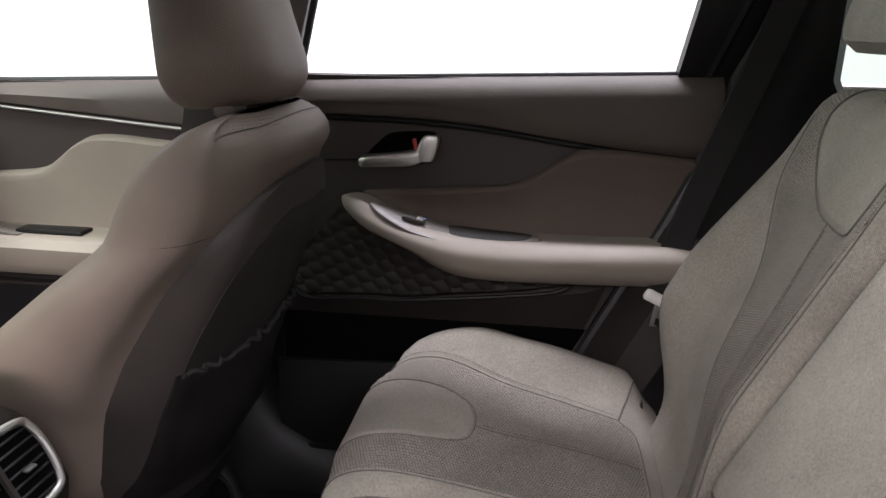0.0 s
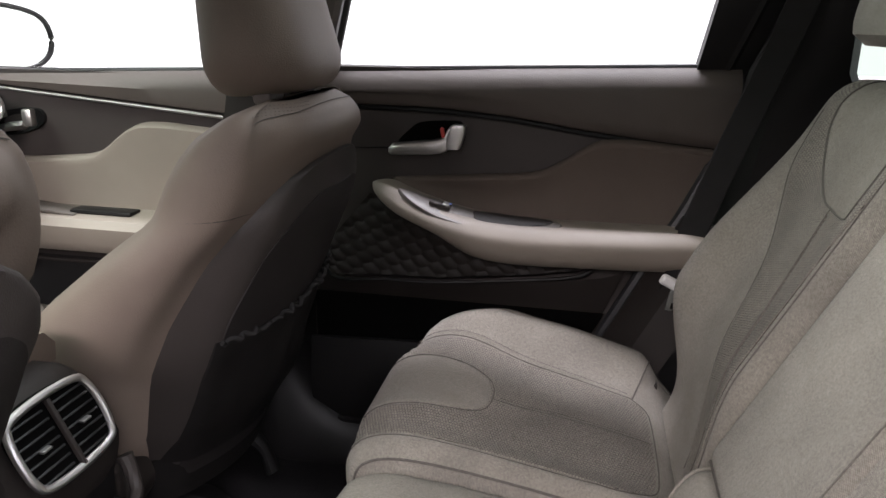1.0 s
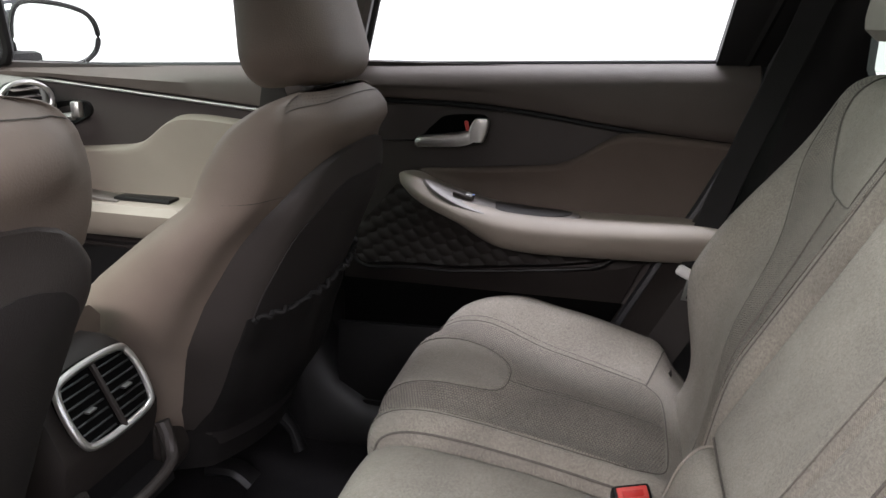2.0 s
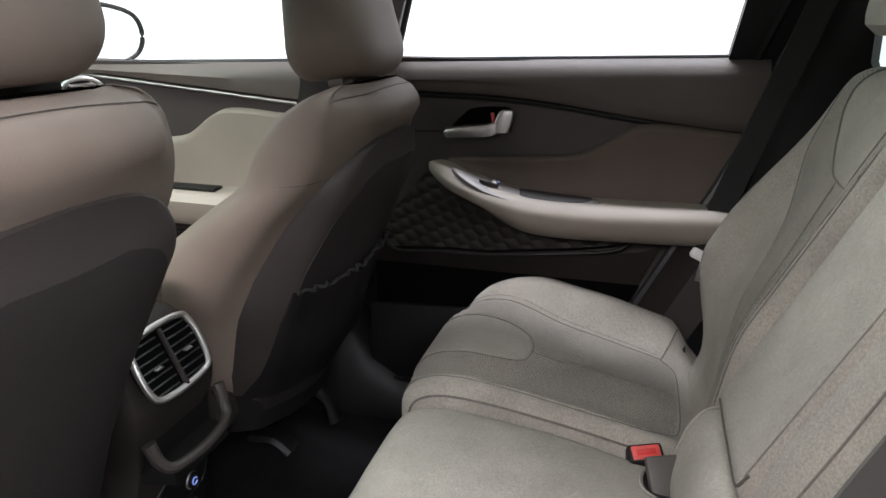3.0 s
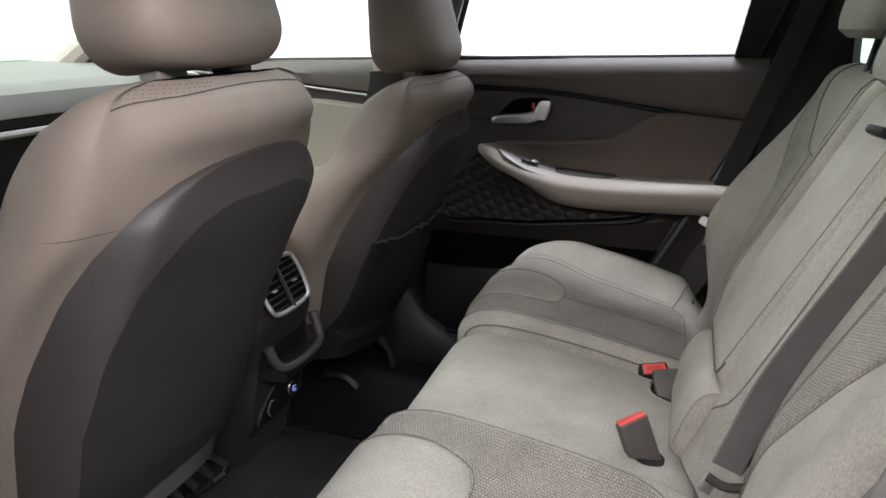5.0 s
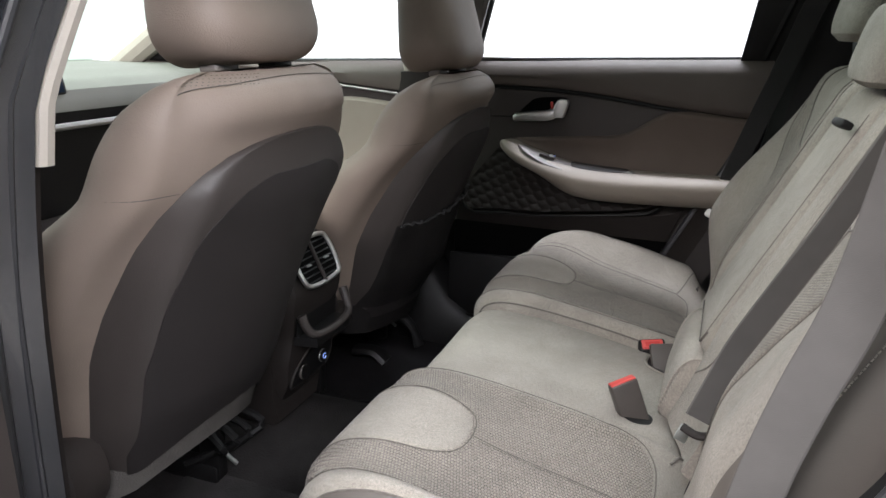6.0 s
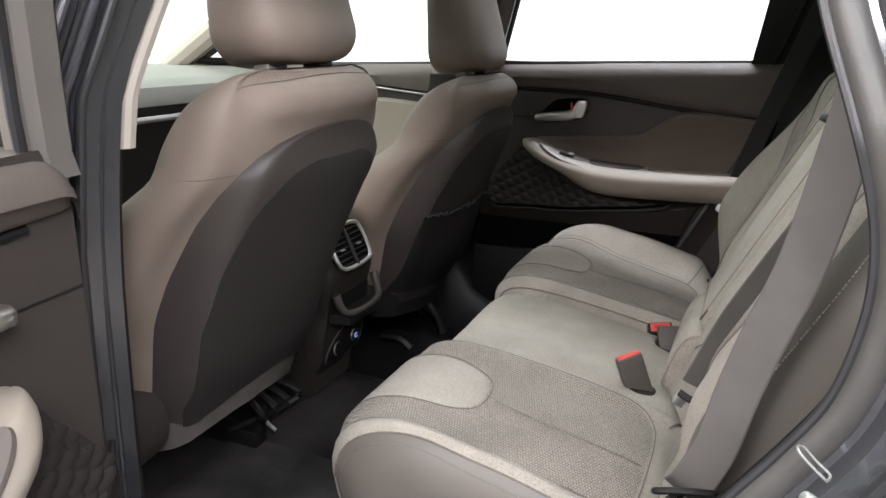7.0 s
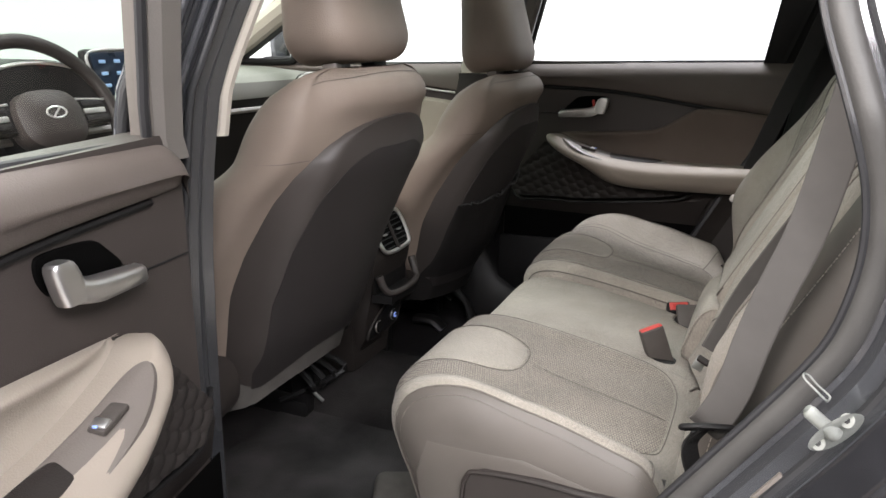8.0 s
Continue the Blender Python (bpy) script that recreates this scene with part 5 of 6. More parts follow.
part("tongue_plate", block((0.282, 0.656, 0.790), (0.024, 0.004, 0.046), 0.0015, turn(0, 10, 14)), STEEL, tg)
part("tongue_slot", block((0.282, 0.6525, 0.778), (0.011, 0.003, 0.012), 0.001, turn(0, 10, 14)), BLACK, tg)

bL = thing("seat_belt", "wide grey webbing seat belt hanging beside the open door", "seat belt")
part("webbing", ribbon(curve([(0.435, -0.65, 1.45), (0.424, -0.655, 1.30), (0.406, -0.66, 1.163), (0.388, -0.66, 1.062), (0.366, -0.66, 0.988), (0.348, -0.66, 0.918), (0.334, -0.66, 0.85), (0.314, -0.656, 0.797), (0.304, -0.640, 0.775)], 40), 0.045, 0.0014, (1, -0.30, -0.3)), WEB_GREY, bL, "grey webbing")
part("floor_loop", tube(curve([(0.280, -0.672, 0.789), (0.305, -0.674, 0.797), (0.336, -0.668, 0.799), (0.338, -0.654, 0.79), (0.308, -0.652, 0.784), (0.282, -0.656, 0.779)], 30, True), 0.0042, 8, True), BLACK, bL, "black steel floor loop")
for i in range(2):
    part("folded_webbing", ribbon(curve([(0.30 + 0.008 * i, -0.662 + 0.006 * i, 0.785), (0.29, -0.655 + 0.006 * i, 0.755 - 0.008 * i), (0.30 + 0.004 * i, -0.65, 0.71 - 0.01 * i), (0.31, -0.655, 0.66)], 14), 0.03, 0.0016, (0.6, 0.8, 0.1)), WEB, bL)
bM = thing("seat_belt", "grey webbing middle seat belt slung over the backrest", "seat belt")
part("webbing", ribbon(curve([(0.290, -0.262, 0.728), (0.302, -0.250, 0.757), (0.334, -0.222, 0.835), (0.380, -0.205, 0.925), (0.432, -0.195, 1.025), (0.492, -0.170, 1.150)], 40), 0.046, 0.0018, (0.62, 0.20, -0.30)), WEB_GREY, bM, "grey webbing")
# extra dark ribbon in place of the shadow along the strap's lower edge
part("webbing_shade", ribbon(curve([(0.316, -0.246, 0.728), (0.326, -0.236, 0.752), (0.356, -0.209, 0.828), (0.402, -0.192, 0.917), (0.452, -0.183, 1.014)], 40), 0.020, 0.0016, (0.79, -0.1, -0.5)), WEB, bM, "dark ribbon that puts in the shadow under the webbing")
tg = part("tongue_grip", tube(curve([(0.268, -0.262, 0.712), (0.290, -0.270, 0.706), (0.314, -0.272, 0.712), (0.318, -0.268, 0.722)], 16), 0.0065, 10), BROWN_DARK, bM, "dark plastic belt tongue")
part("tongue_plate", block((0.270, -0.257, 0.698), (0.020, 0.003, 0.026), 0.0015, turn(-14, 26, 10)), STEEL, tg)

# ---- front seats ----
ZS = (0.54, 0.62, 0.685, 0.764, 0.833, 0.913, 0.97, 1.035, 1.07, 1.10, 1.125, 1.145, 1.160, 1.170, 1.176)
XR = lambda z: seg(z, (0.54, 0.615, 0.685, 0.833, 0.913, 1.035, 1.097, 1.139, 1.16, 1.176), (-0.485, -0.452, -0.415, -0.364, -0.331, -0.280, -0.263, -0.264, -0.276, -0.305))
XE = lambda z: seg(z, (0.54, 0.642, 0.764, 0.854, 0.955, 1.027, 1.06, 1.10, 1.14, 1.176), (-0.566, -0.546, -0.519, -0.476, -0.410, -0.348, -0.332, -0.322, -0.322, -0.335))
WE = lambda z: seg(z, (0.54, 0.65, 0.80, 0.95, 1.04, 1.08, 1.12, 1.15, 1.165, 1.176), (0.17, 0.20, 0.212, 0.21, 0.202, 0.198, 0.19, 0.178, 0.160, 0.125))
XF = lambda z: seg(z, (0.54, 0.70, 0.80, 0.881, 0.961, 1.012, 1.03, 1.065, 1.10, 1.13, 1.156, 1.176), (-0.80, -0.80, -0.74, -0.665, -0.566, -0.497, -0.487, -0.472, -0.452, -0.428, -0.392, -0.35))
WW = lambda z: seg(z, (0.54, 0.70, 0.85, 0.95, 1.02, 1.08, 1.12, 1.145, 1.16, 1.17, 1.176), (0.235, 0.262, 0.268, 0.258, 0.244, 0.236, 0.226, 0.210, 0.194, 0.172, 0.135))
WS = lambda z: seg(z, (0.54, 0.60, 0.65, 0.80, 0.93, 1.0, 1.03, 1.055, 1.072, 1.084, 1.0905, 1.094), (0.165, 0.185, 0.20, 0.212, 0.209, 0.200, 0.188, 0.166, 0.138, 0.10, 0.06, 0.0))


def bulge(u):
    """A gently rounded middle that turns over a firm ridge into the sides."""
    return sum(0.50 * (w / 0.88) ** 2 if w < 0.88 else 0.50 + (w - 0.88) * 4.2 for w in (abs(u - 0.03), u, u + 0.03)) / 3


def rear_x(y, z):
    return XR(z) + (XE(z) - XR(z)) * bulge(min(1.3, abs(y) / WE(z)))


def front_seat(cy, dz, pocket, label):
    s = thing("bucket_seat", label, "seat", "front seats")
    O = Vector((0, cy, dz))
    inner = 0 if pocket else 1

    def section(z, n=64):
        xr, xe, xf, we, w = XR(z), XE(z), XF(z), WE(z), WW(z)
        d = 0.008 + 0.016 * smooth01((1.125 - z) / 0.035)
        half = [(rear_x(0, z) - d, 0), (rear_x(we * 0.35, z) - d, we * 0.35), (rear_x(we * 0.7, z) - d, we * 0.7), (xe - 0.006, we),
                (xe + (xf - xe) * 0.18, we + (w - we) * 0.72), (xe + (xf - xe) * 0.45, w), (xe + (xf - xe) * 0.75, w * 0.975), (xf + 0.012, w * 0.9), (xf, w * 0.78), (xf + 0.03, w * 0.62), (xf * 0.55 + xr * 0.45 - 0.02, w * 0.40), (xf * 0.55 + xr * 0.45 - 0.02, 0)]
        loop = half + [(x, -y) for x, y in half[-2:0:-1]]
        return [p + O for p in curve([(x, y, z) for x, y in loop], n, True)]

    zs = [ZS[0] + (ZS[-1] - ZS[0]) * (1 - (1 - t) ** 1.7) for t in lin(0, 1, 44)]
    part("backrest", loft([section(z, 72) for z in zs]), VINYL, s, "taupe leatherette backrest cover")
    # hard rear shell
    zz = [1.0935 - 0.525 * (1 - t) ** 2 for t in lin(0, 1, 50)]
    us = [-1.0, -0.97, -0.93] + lin(-0.88, 0.88, 34) + [0.93, 0.97, 1.0]

    def shell(u, z, lift=0.008):
        w = max(0.002, WS(z))
        roll = max(0, abs(u) - 0.88) / 0.12
        z += inner * (0.073 - 0.09 * u * u) * max(0.0, 1 - (z - 0.565) / 0.2)
        lift -= 0.022 * smooth01((z - 0.985) / 0.10)
        return Vector((rear_x(u * w, z) + lift - 0.018 * roll * roll, u * w, z)) + O

    sh = part("rear_shell", sheet(shell, us, zz, (-0.012, 0, 0)), RIM, s, "brown-grey plastic rear shell")
    # darker sheet laid over the middle of the shell, inside its rim
    part("back_panel", sheet(lambda u, z: shell(u * 0.85 * WS(min(1.0935, z + 0.048)) / max(0.002, WS(z)), z, 0.0095), us, [0.567 + 0.473 * (1 - (1 - t) ** 1.5) for t in lin(0, 1, 40)], (-0.004, 0, 0)), BACK_PANEL, sh, "darker sheet over the middle of the shell")
    # shoulder seams on the cover
    for k in (-1, 1):
        line = []
        for i in range(33, 112, 3):
            sec = section(1.032 - 0.016 * (i - 33) / 79, 288)
            p, q, r = (sec[(k * (i + e)) % 288] for e in (-2, 0, 2))
            t = (r - p).normalized()
            out = Vector((t.y, -t.x, 0)) * -k
            line.append(q + out * 0.0012)
        part("seam", tube(line, 0.0012, 6), VINYL_SEAM, s)
    # top seam and the perforated shoulder patch
    line = []
    for t in lin(-1, 1, 40):
        z = 1.167 - 0.016 * t * t
        sec = section(z, 288)
        line.append(sec[round(t * 46) % 288] + Vector((0.0006, 0.0006 * t, 0.001)))
    part("seam", tube(line, 0.0006, 6), VINYL_SEAM, s)
    holes = bmesh.new()
    for r in range(4):
        threads([section(1.160 + 0.0035 * r, 288)[round(t * (46 - 3 * r)) % 288] + Vector((0.0006, 0, 0.0012)) for t in lin(-1.15, -0.42, 14)], 0.007, 0.0006, 0.0022, holes)
    tagged(part("perforation_patch", holes, VINYL_SEAM, s, "fine perforations on the shoulder"), kind="stuff")
    # lower felt skirt and hinge covers
    # passenger skirt is black to put in shade, driver skirt keeps the grey
    part("lower_skirt", sheet(lambda u, v: Vector((rear_x(u * 0.19, 0.60 + inner * (0.042 - 0.09 * u * u)) + 0.003 - 0.022 * v, u * 0.19, 0.604 + inner * (0.042 - 0.09 * u * u) - v * (0.062 if inner else 0.08))) + O, lin(-1, 1, 30), lin(0, 1, 8), (-0.006, 0, 0)), POCKET if pocket else SKIRT, s, "felt skirt, blackened to put in shade" if pocket else "grey felt skirt under the shell")
    for k in (-1, 1) if pocket else (-1,):
        small = 0.62 if pocket and k < 0 else 1.0
        rings = [[Vector((-0.575 + r * small * 0.052 * math.cos(a), k * y, 0.585 + r * small * 0.07 * math.sin(a))) + O for a in (2 * math.pi * j / 24 for j in range(24))] for y, r in ((0.19, 0.9), (0.23, 1.0), (0.256, 0.97), (0.266, 0.8), (0.268, 0.3))]
        part("hinge_cover", loft(rings), SHELL, s, "brown-grey plastic hinge cover")
    # seat cushion
    rings = []
    for x in lin(-1.16, -0.64, 16):
        t = (x + 1.16) / 0.52
        zt = 0.70 - 0.06 * t - 0.10 * max(0, 0.15 - t) ** 2 / 0.0225 * 0.5
        prof = [(-0.27, 0.50), (-0.275, zt - 0.05), (-0.25, zt + 0.005), (-0.20, zt + 0.01), (-0.14, zt - 0.025), (0, zt - 0.03), (0.14, zt - 0.025), (0.20, zt + 0.01), (0.25, zt + 0.005), (0.275, zt - 0.05), (0.27, 0.50)]
        rings.append([p + O for p in curve([(x, a, max(0.535, b - 0.04)) for a, b in prof], 40)])
    part("seat_cushion", loft(rings), CLOTH, s, "taupe cloth seat cushion")
    part("seat_frame", block(O + Vector((-0.90, 0, 0.44)), (0.40, 0.40, 0.05), 0.01), BLACK, s)
    for k in (-1, 1):
        part("seat_rail", block(Vector((-0.90, cy + k * 0.19, 0.36)), (0.52, 0.04, 0.045), 0.006), BLACK, s)
        part("rail_leg", block(Vector((-0.66, cy + k * 0.19, 0.40 + dz / 2)), (0.05, 0.03, 0.10 + dz), 0.006), BLACK, s)
    part("lever_bar", tube(curve([(-0.655, cy + 0.195, 0.430), (-0.63, cy + 0.195, 0.408), (-0.603, cy + 0.195, 0.390)], 8), 0.0045, 8), STEEL, s)
    for k in range(4):
        part("wire_loom", tube(curve([(-0.68, cy + 0.16 + 0.02 * k, 0.47 + dz), (-0.60 + 0.012 * k, cy + 0.15 + 0.03 * k, 0.45 + 0.008 * k), (-0.64, cy + 0.18, 0.42), (-0.70, cy + 0.15, 0.39)], 14), 0.008, 6), BLACK, s)
    # head restraint with posts and collars
    rings = []
    for t in [0.22 * (i / 12) ** 2 for i in range(12)] + lin(0.22, 1, 22):
        z = 1.178 + 0.27 * t
        e = min(1.0, t / 0.22)
        k = math.sqrt(1 - (1 - e) ** 2) * 0.44 + 0.56
        f = 1 - 0.10 * max(0, t - 0.2)
        xc, half, deep = -0.385 - 0.012 * t, 0.134 * k * f, 0.094 * (0.56 + 0.44 * math.sqrt(1 - (1 - e) ** 2))
        if t > 0.85:
            q = (t - 0.85) / 0.15
            half *= math.sqrt(max(0.02, 1 - q * q * 0.9))
            deep *= math.sqrt(max(0.02, 1 - q * q * 0.9))
        ring = []
        for j in range(48):
            a = 2 * math.pi * j / 48
            ca, sa = math.cos(a), math.sin(a)
            px = math.copysign(abs(ca) ** 0.7, ca) * deep * (1.0 if ca > 0 else 0.88) + max(0.0, ca) ** 0.7 * (0.006 - 0.066 * t)
            py = math.copysign(abs(sa) ** 0.58, sa) * half * (1.0 - 0.10 * (px < 0) * min(1, -px / 0.1))
            ring.append(O + Vector((xc + px, py, z + 0.10 * px * (1 - t))))
        rings.append(ring)
    hr = part("headrest", loft(rings), VINYL, s, "taupe leatherette headrest", sharp=60)
    for k in (-1, 1):
        part("headrest_post", tube([O + Vector((-0.372, k * 0.066, 1.14)), O + Vector((-0.380, k * 0.066, 1.22))], 0.0065, 10), SILVER, hr, "bright steel post")
        co_ = part("post_collar", block(O + Vector((-0.370, k * 0.066, 1.180)), (0.03, 0.05, 0.022), 0.005, turn(0, -10, 0), 3), GREY if k < 0 else BROWN_DARK, hr)
        part("release_button", block(O + Vector((-0.370, k * 0.066 + 0.018, 1.183)), (0.018, 0.012, 0.012), 0.003), WHITE if k < 0 else BLACK, co_)
    if pocket:
        top = lambda y: 0.875 - 0.035 * math.sin((y + 0.18) * 11) * 0.6 - 0.03 * abs(y) / 0.18 + 0.02 * y / 0.18
        pk = part("map_pocket", sheet(lambda u, v: Vector((rear_x(u, 0.60 + (top(u) - 0.60) * v) + 0.012 + 0.010 * math.sin(math.pi * v) * (1 - (u / 0.19) ** 2) + 0.004 * noise.noise((u * 30, v * 4, 1)), u, 0.60 + (top(u) - 0.60) * v)) + O, lin(-0.185, 0.185, 60), lin(0, 1, 24), (-0.004, 0, 0)), POCKET, s, "black cloth map pocket")
        wav = [Vector((rear_x(u, top(u)) + 0.016 + 0.004 * math.sin(u * 260), u, top(u) + 0.003 * math.sin(u * 330 + 1) + 0.002 * noise.noise((u * 60, 0, 0)))) + O for u in lin(-0.185, 0.185, 160)]
        part("elastic_edge", tube(wav, 0.0042, 8), WEB, pk, "puckered elastic pocket edge")
    return s


front_seat(0.405, 0.0, True, "taupe leatherette front passenger seat with a sagging map pocket")
front_seat(-0.395, 0.045, False, "taupe leatherette driver seat with a brown-grey rear shell")

# ---- console between the front seats ----
con = thing("centre_console", "brown plastic centre console with rear air vents", "console")
rings = []
for x, zt, zl, w in ((-1.3, 0.80, 0.42, 0.105), (-0.95, 0.835, 0.42, 0.105), (-0.70, 0.85, 0.42, 0.105), (-0.62, 0.848, 0.42, 0.104), (-0.59, 0.842, 0.42, 0.102), (-0.575, 0.82, 0.43, 0.10)):
    rings.append([Vector((x, y, z)) for y, z in ((-w * 0.8, zl), (-w, zl + 0.06), (-w, zt - 0.04), (-w * 0.86, zt - 0.008), (-w * 0.5, zt), (w * 0.5, zt), (w * 0.86, zt - 0.008), (w, zt - 0.04), (w, zl + 0.06), (w * 0.8, zl))])
part("console_body", loft(rings), BROWN_DARK, con, "brown plastic console body")
face = lambda z: seg(z, (0.42, 0.47, 0.52, 0.60, 0.66, 0.70, 0.745, 0.78, 0.84, 0.855), (-0.62, -0.575, -0.545, -0.530, -0.522, -0.510, -0.503, -0.518, -0.548, -0.575))
wid = lambda z: seg(z, (0.42, 0.50, 0.58, 0.64, 0.72, 0.80, 0.84, 0.855), (0.05, 0.085, 0.098, 0.09, 0.105, 0.10, 0.088, 0.06))
part("rear_face", loft([[Vector((face(z) - 0.10, -wid(z), z)), Vector((face(z) - 0.02, -wid(z), z)), Vector((face(z) - 0.004, -wid(z) * 0.9, z)), Vector((face(z), -wid(z) * 0.6, z)), Vector((face(z), wid(z) * 0.6, z)), Vector((face(z) - 0.004, wid(z) * 0.9, z)), Vector((face(z) - 0.02, wid(z), z)), Vector((face(z) - 0.10, wid(z), z))] for z in lin(0.42, 0.855, 40)]), BROWN_DARK, con, "dark brown plastic rear face")
part("armrest_lid", loft([[Vector((x, y, z)) for y, z in ((-0.10, 0.838), (-0.104, 0.862), (-0.085, 0.884), (-0.03, 0.892), (0.03, 0.892), (0.085, 0.884), (0.104, 0.862), (0.10, 0.838))] for x in (-0.95, -0.65, -0.61, -0.595)]), VINYL, con, "padded taupe armrest lid")


def vent_pt(y, z, d=0.0):
    return Vector((-0.496 - 0.48 * (z - 0.75) + d, y, z))


vo = [(-0.069, 0.768), (-0.054, 0.754), (0.0, 0.750), (0.056, 0.754), (0.070, 0.768), (0.074, 0.80), (0.069, 0.827), (0.056, 0.838), (0.0, 0.842), (-0.054, 0.838), (-0.067, 0.827), (-0.072, 0.80)]
vl = curve([(a, b, 0) for a, b in vo], 64, True)
vent = part("vent_frame", tube([vent_pt(p.x, p.y, 0.004) for p in vl], 0.0054, 10, True, up=(1, 0, 0)), SILVER, con, "satin silver vent frame")
vc = sum(vl, Vector()) / 64
part("vent_well", loft([[vent_pt(vc.x + (p.x - vc.x) * k, vc.y + (p.y - vc.y) * k, d) for p in vl] for k, d in ((1.0, 0.003), (0.97, -0.012), (0.9, -0.03), (0.1, -0.03))]), RECESS_SHADE, vent, "black vent well")
part("vent_divider", block(vent_pt(0.002, 0.793, 0.003), (0.012, 0.007, 0.096), 0.002, turn(0, -26, 0)), SHELL, vent, "grey upright divider")
for sgn in (-1, 1):
    for i in range(7):
        z = 0.761 + 0.0115 * i
        half = 0.030 - 0.003 * (i == 6) - 0.002 * (i == 0)
        part("vent_slat", block(vent_pt(sgn * 0.036, z, 0.0), (0.012, half * 2, 0.0018), 0.0006, turn(0, 22, 0)), BLACK, vent)
    part("vent_tab", block(vent_pt(sgn * 0.036, 0.793, 0.007), (0.008, 0.016, 0.003), 0.001), STRIP, vent, "small grey vent tab")
# tray with a rounded lip below the vents
lip = curve([(-0.50, -0.088, 0.70), (-0.488, -0.084, 0.67), (-0.476, -0.066, 0.654), (-0.470, 0.0, 0.650), (-0.476, 0.066, 0.654), (-0.488, 0.086, 0.67), (-0.502, 0.092, 0.705)], 40)
tray = part("tray_lip", tube(lip, [0.011 - 0.003 * math.sin(math.pi * i / 39) for i in range(40)], 10, flat=1.0), RIM, con, "rounded brown tray lip")
part("tray_floor", sheet(lambda u, v: Vector((-0.475 - 0.05 * v, u * (0.07 + 0.012 * v), 0.645)), lin(-1, 1, 8), lin(0, 1, 4), (0, 0, -0.02)), BLACK, tray)
part("tray_back", sheet(lambda u, v: Vector((-0.520 + 0.004 * v, u * 0.082, 0.645 + 0.075 * v)), lin(-1, 1, 6), lin(0, 1, 4), (0.003, 0, 0)), BLACK, con)
# socket panel
sp = part("socket_panel", inlay(lambda a, b, h: Vector((face(b) + 0.002 + h, a, b)), [(-0.070, 0.512), (-0.02, 0.500), (0.03, 0.500), (0.072, 0.512), (0.088, 0.545), (0.080, 0.585), (0.045, 0.605), (0.0, 0.598), (-0.045, 0.575), (-0.072, 0.54)], 0.004, 8, 56), BLACK, con, "glossy black socket panel")
part("panel_rim", tube([Vector((face(p.y) + 0.003, p.x, p.y)) for p in curve([(a, b, 0) for a, b in [(-0.070, 0.512), (-0.02, 0.500), (0.03, 0.500), (0.072, 0.512), (0.088, 0.545), (0.080, 0.585), (0.045, 0.605), (0.0, 0.598), (-0.045, 0.575), (-0.072, 0.54)]], 56, True)], 0.0022, 6, True), SHELL, sp)
for y, z, r in ((-0.042, 0.545, 0.016), (0.034, 0.553, 0.014)):
    x = face(z) + 0.006
    so = part("socket", tube([(x, y, z), (x + 0.010, y, z + 0.001)], r, 20), BLACK, sp, "round power socket cap")
    part("socket_ring", tube([(x + 0.006, y + r * math.cos(a), z + r * math.sin(a)) for a in lin(0, 2 * math.pi * 23 / 24, 24)], 0.0016, 6, True, up=(1, 0, 0)), GREY if y < 0 else STEEL, so)
x = face(0.553) + 0.0175
part("lit_icon", tube([(x, 0.034 + 0.006 * math.cos(a), 0.553 + 0.006 * math.sin(a)) for a in lin(0.4, 5.9, 16)], 0.0012, 6, up=(1, 0, 0)), BLUE, sp, "blue lit ring icon")
part("usb_port", block((face(0.583) + 0.007, 0.03, 0.583), (0.004, 0.014, 0.006), 0.001), RUBBER, sp)
part("side_cover", loft([[Vector((-0.56 + r * 0.035 * math.cos(a), y, 0.64 + r * 0.06 * math.sin(a))) for a in (2 * math.pi * j / 20 for j in range(20))] for y, r in ((0.09, 1.0), (0.112, 1.0), (0.122, 0.8), (0.124, 0.2))]), SHELL, con, "brown side cover")

hd = part("heater_duct", block((-0.26, -0.43, 0.362), (0.12, 0.12, 0.06), 0.022, turn(0, 0, 25), 3), SKIRT)
tagged(hd, "grey plastic duct cover on the carpet before the bench", "duct cover")
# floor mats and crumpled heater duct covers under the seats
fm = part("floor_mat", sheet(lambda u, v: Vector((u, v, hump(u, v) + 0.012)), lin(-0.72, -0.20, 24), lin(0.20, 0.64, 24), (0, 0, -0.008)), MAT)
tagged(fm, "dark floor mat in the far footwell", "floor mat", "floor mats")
# near mat is lighter than the far one to put in the door light
fm = part("floor_mat", sheet(lambda u, v: Vector((u, v, hump(u, v) + 0.012)), lin(-0.72, -0.20, 24), lin(-0.64, -0.20, 24), (0, 0, -0.008)), LIT_SCUFFED_MAT)
tagged(fm, "scuffed floor mat by the open door, lightened to put in its light", "floor mat", "floor mats")
dc = thing("rail_cover", "crumpled black cover at the seat rail end", "rail cover")
part("cover", tube(curve([(-0.66, 0.59, 0.40), (-0.60, 0.595, 0.43), (-0.545, 0.59, 0.40), (-0.52, 0.585, 0.345)], 16), [0.016 + 0.004 * math.sin(i * 0.4) for i in range(16)], 10, flat=1.3), BLACK, dc)
part("tip", tube(curve([(-0.66, 0.44, 0.37), (-0.60, 0.44, 0.375), (-0.56, 0.44, 0.35)], 10), 0.014, 8, flat=2.0), BLACK, dc)

# ---- dashboard, steering wheel and windscreen ----
ds = thing("dashboard", "beige-grey dashboard with dark lower half", "dashboard")
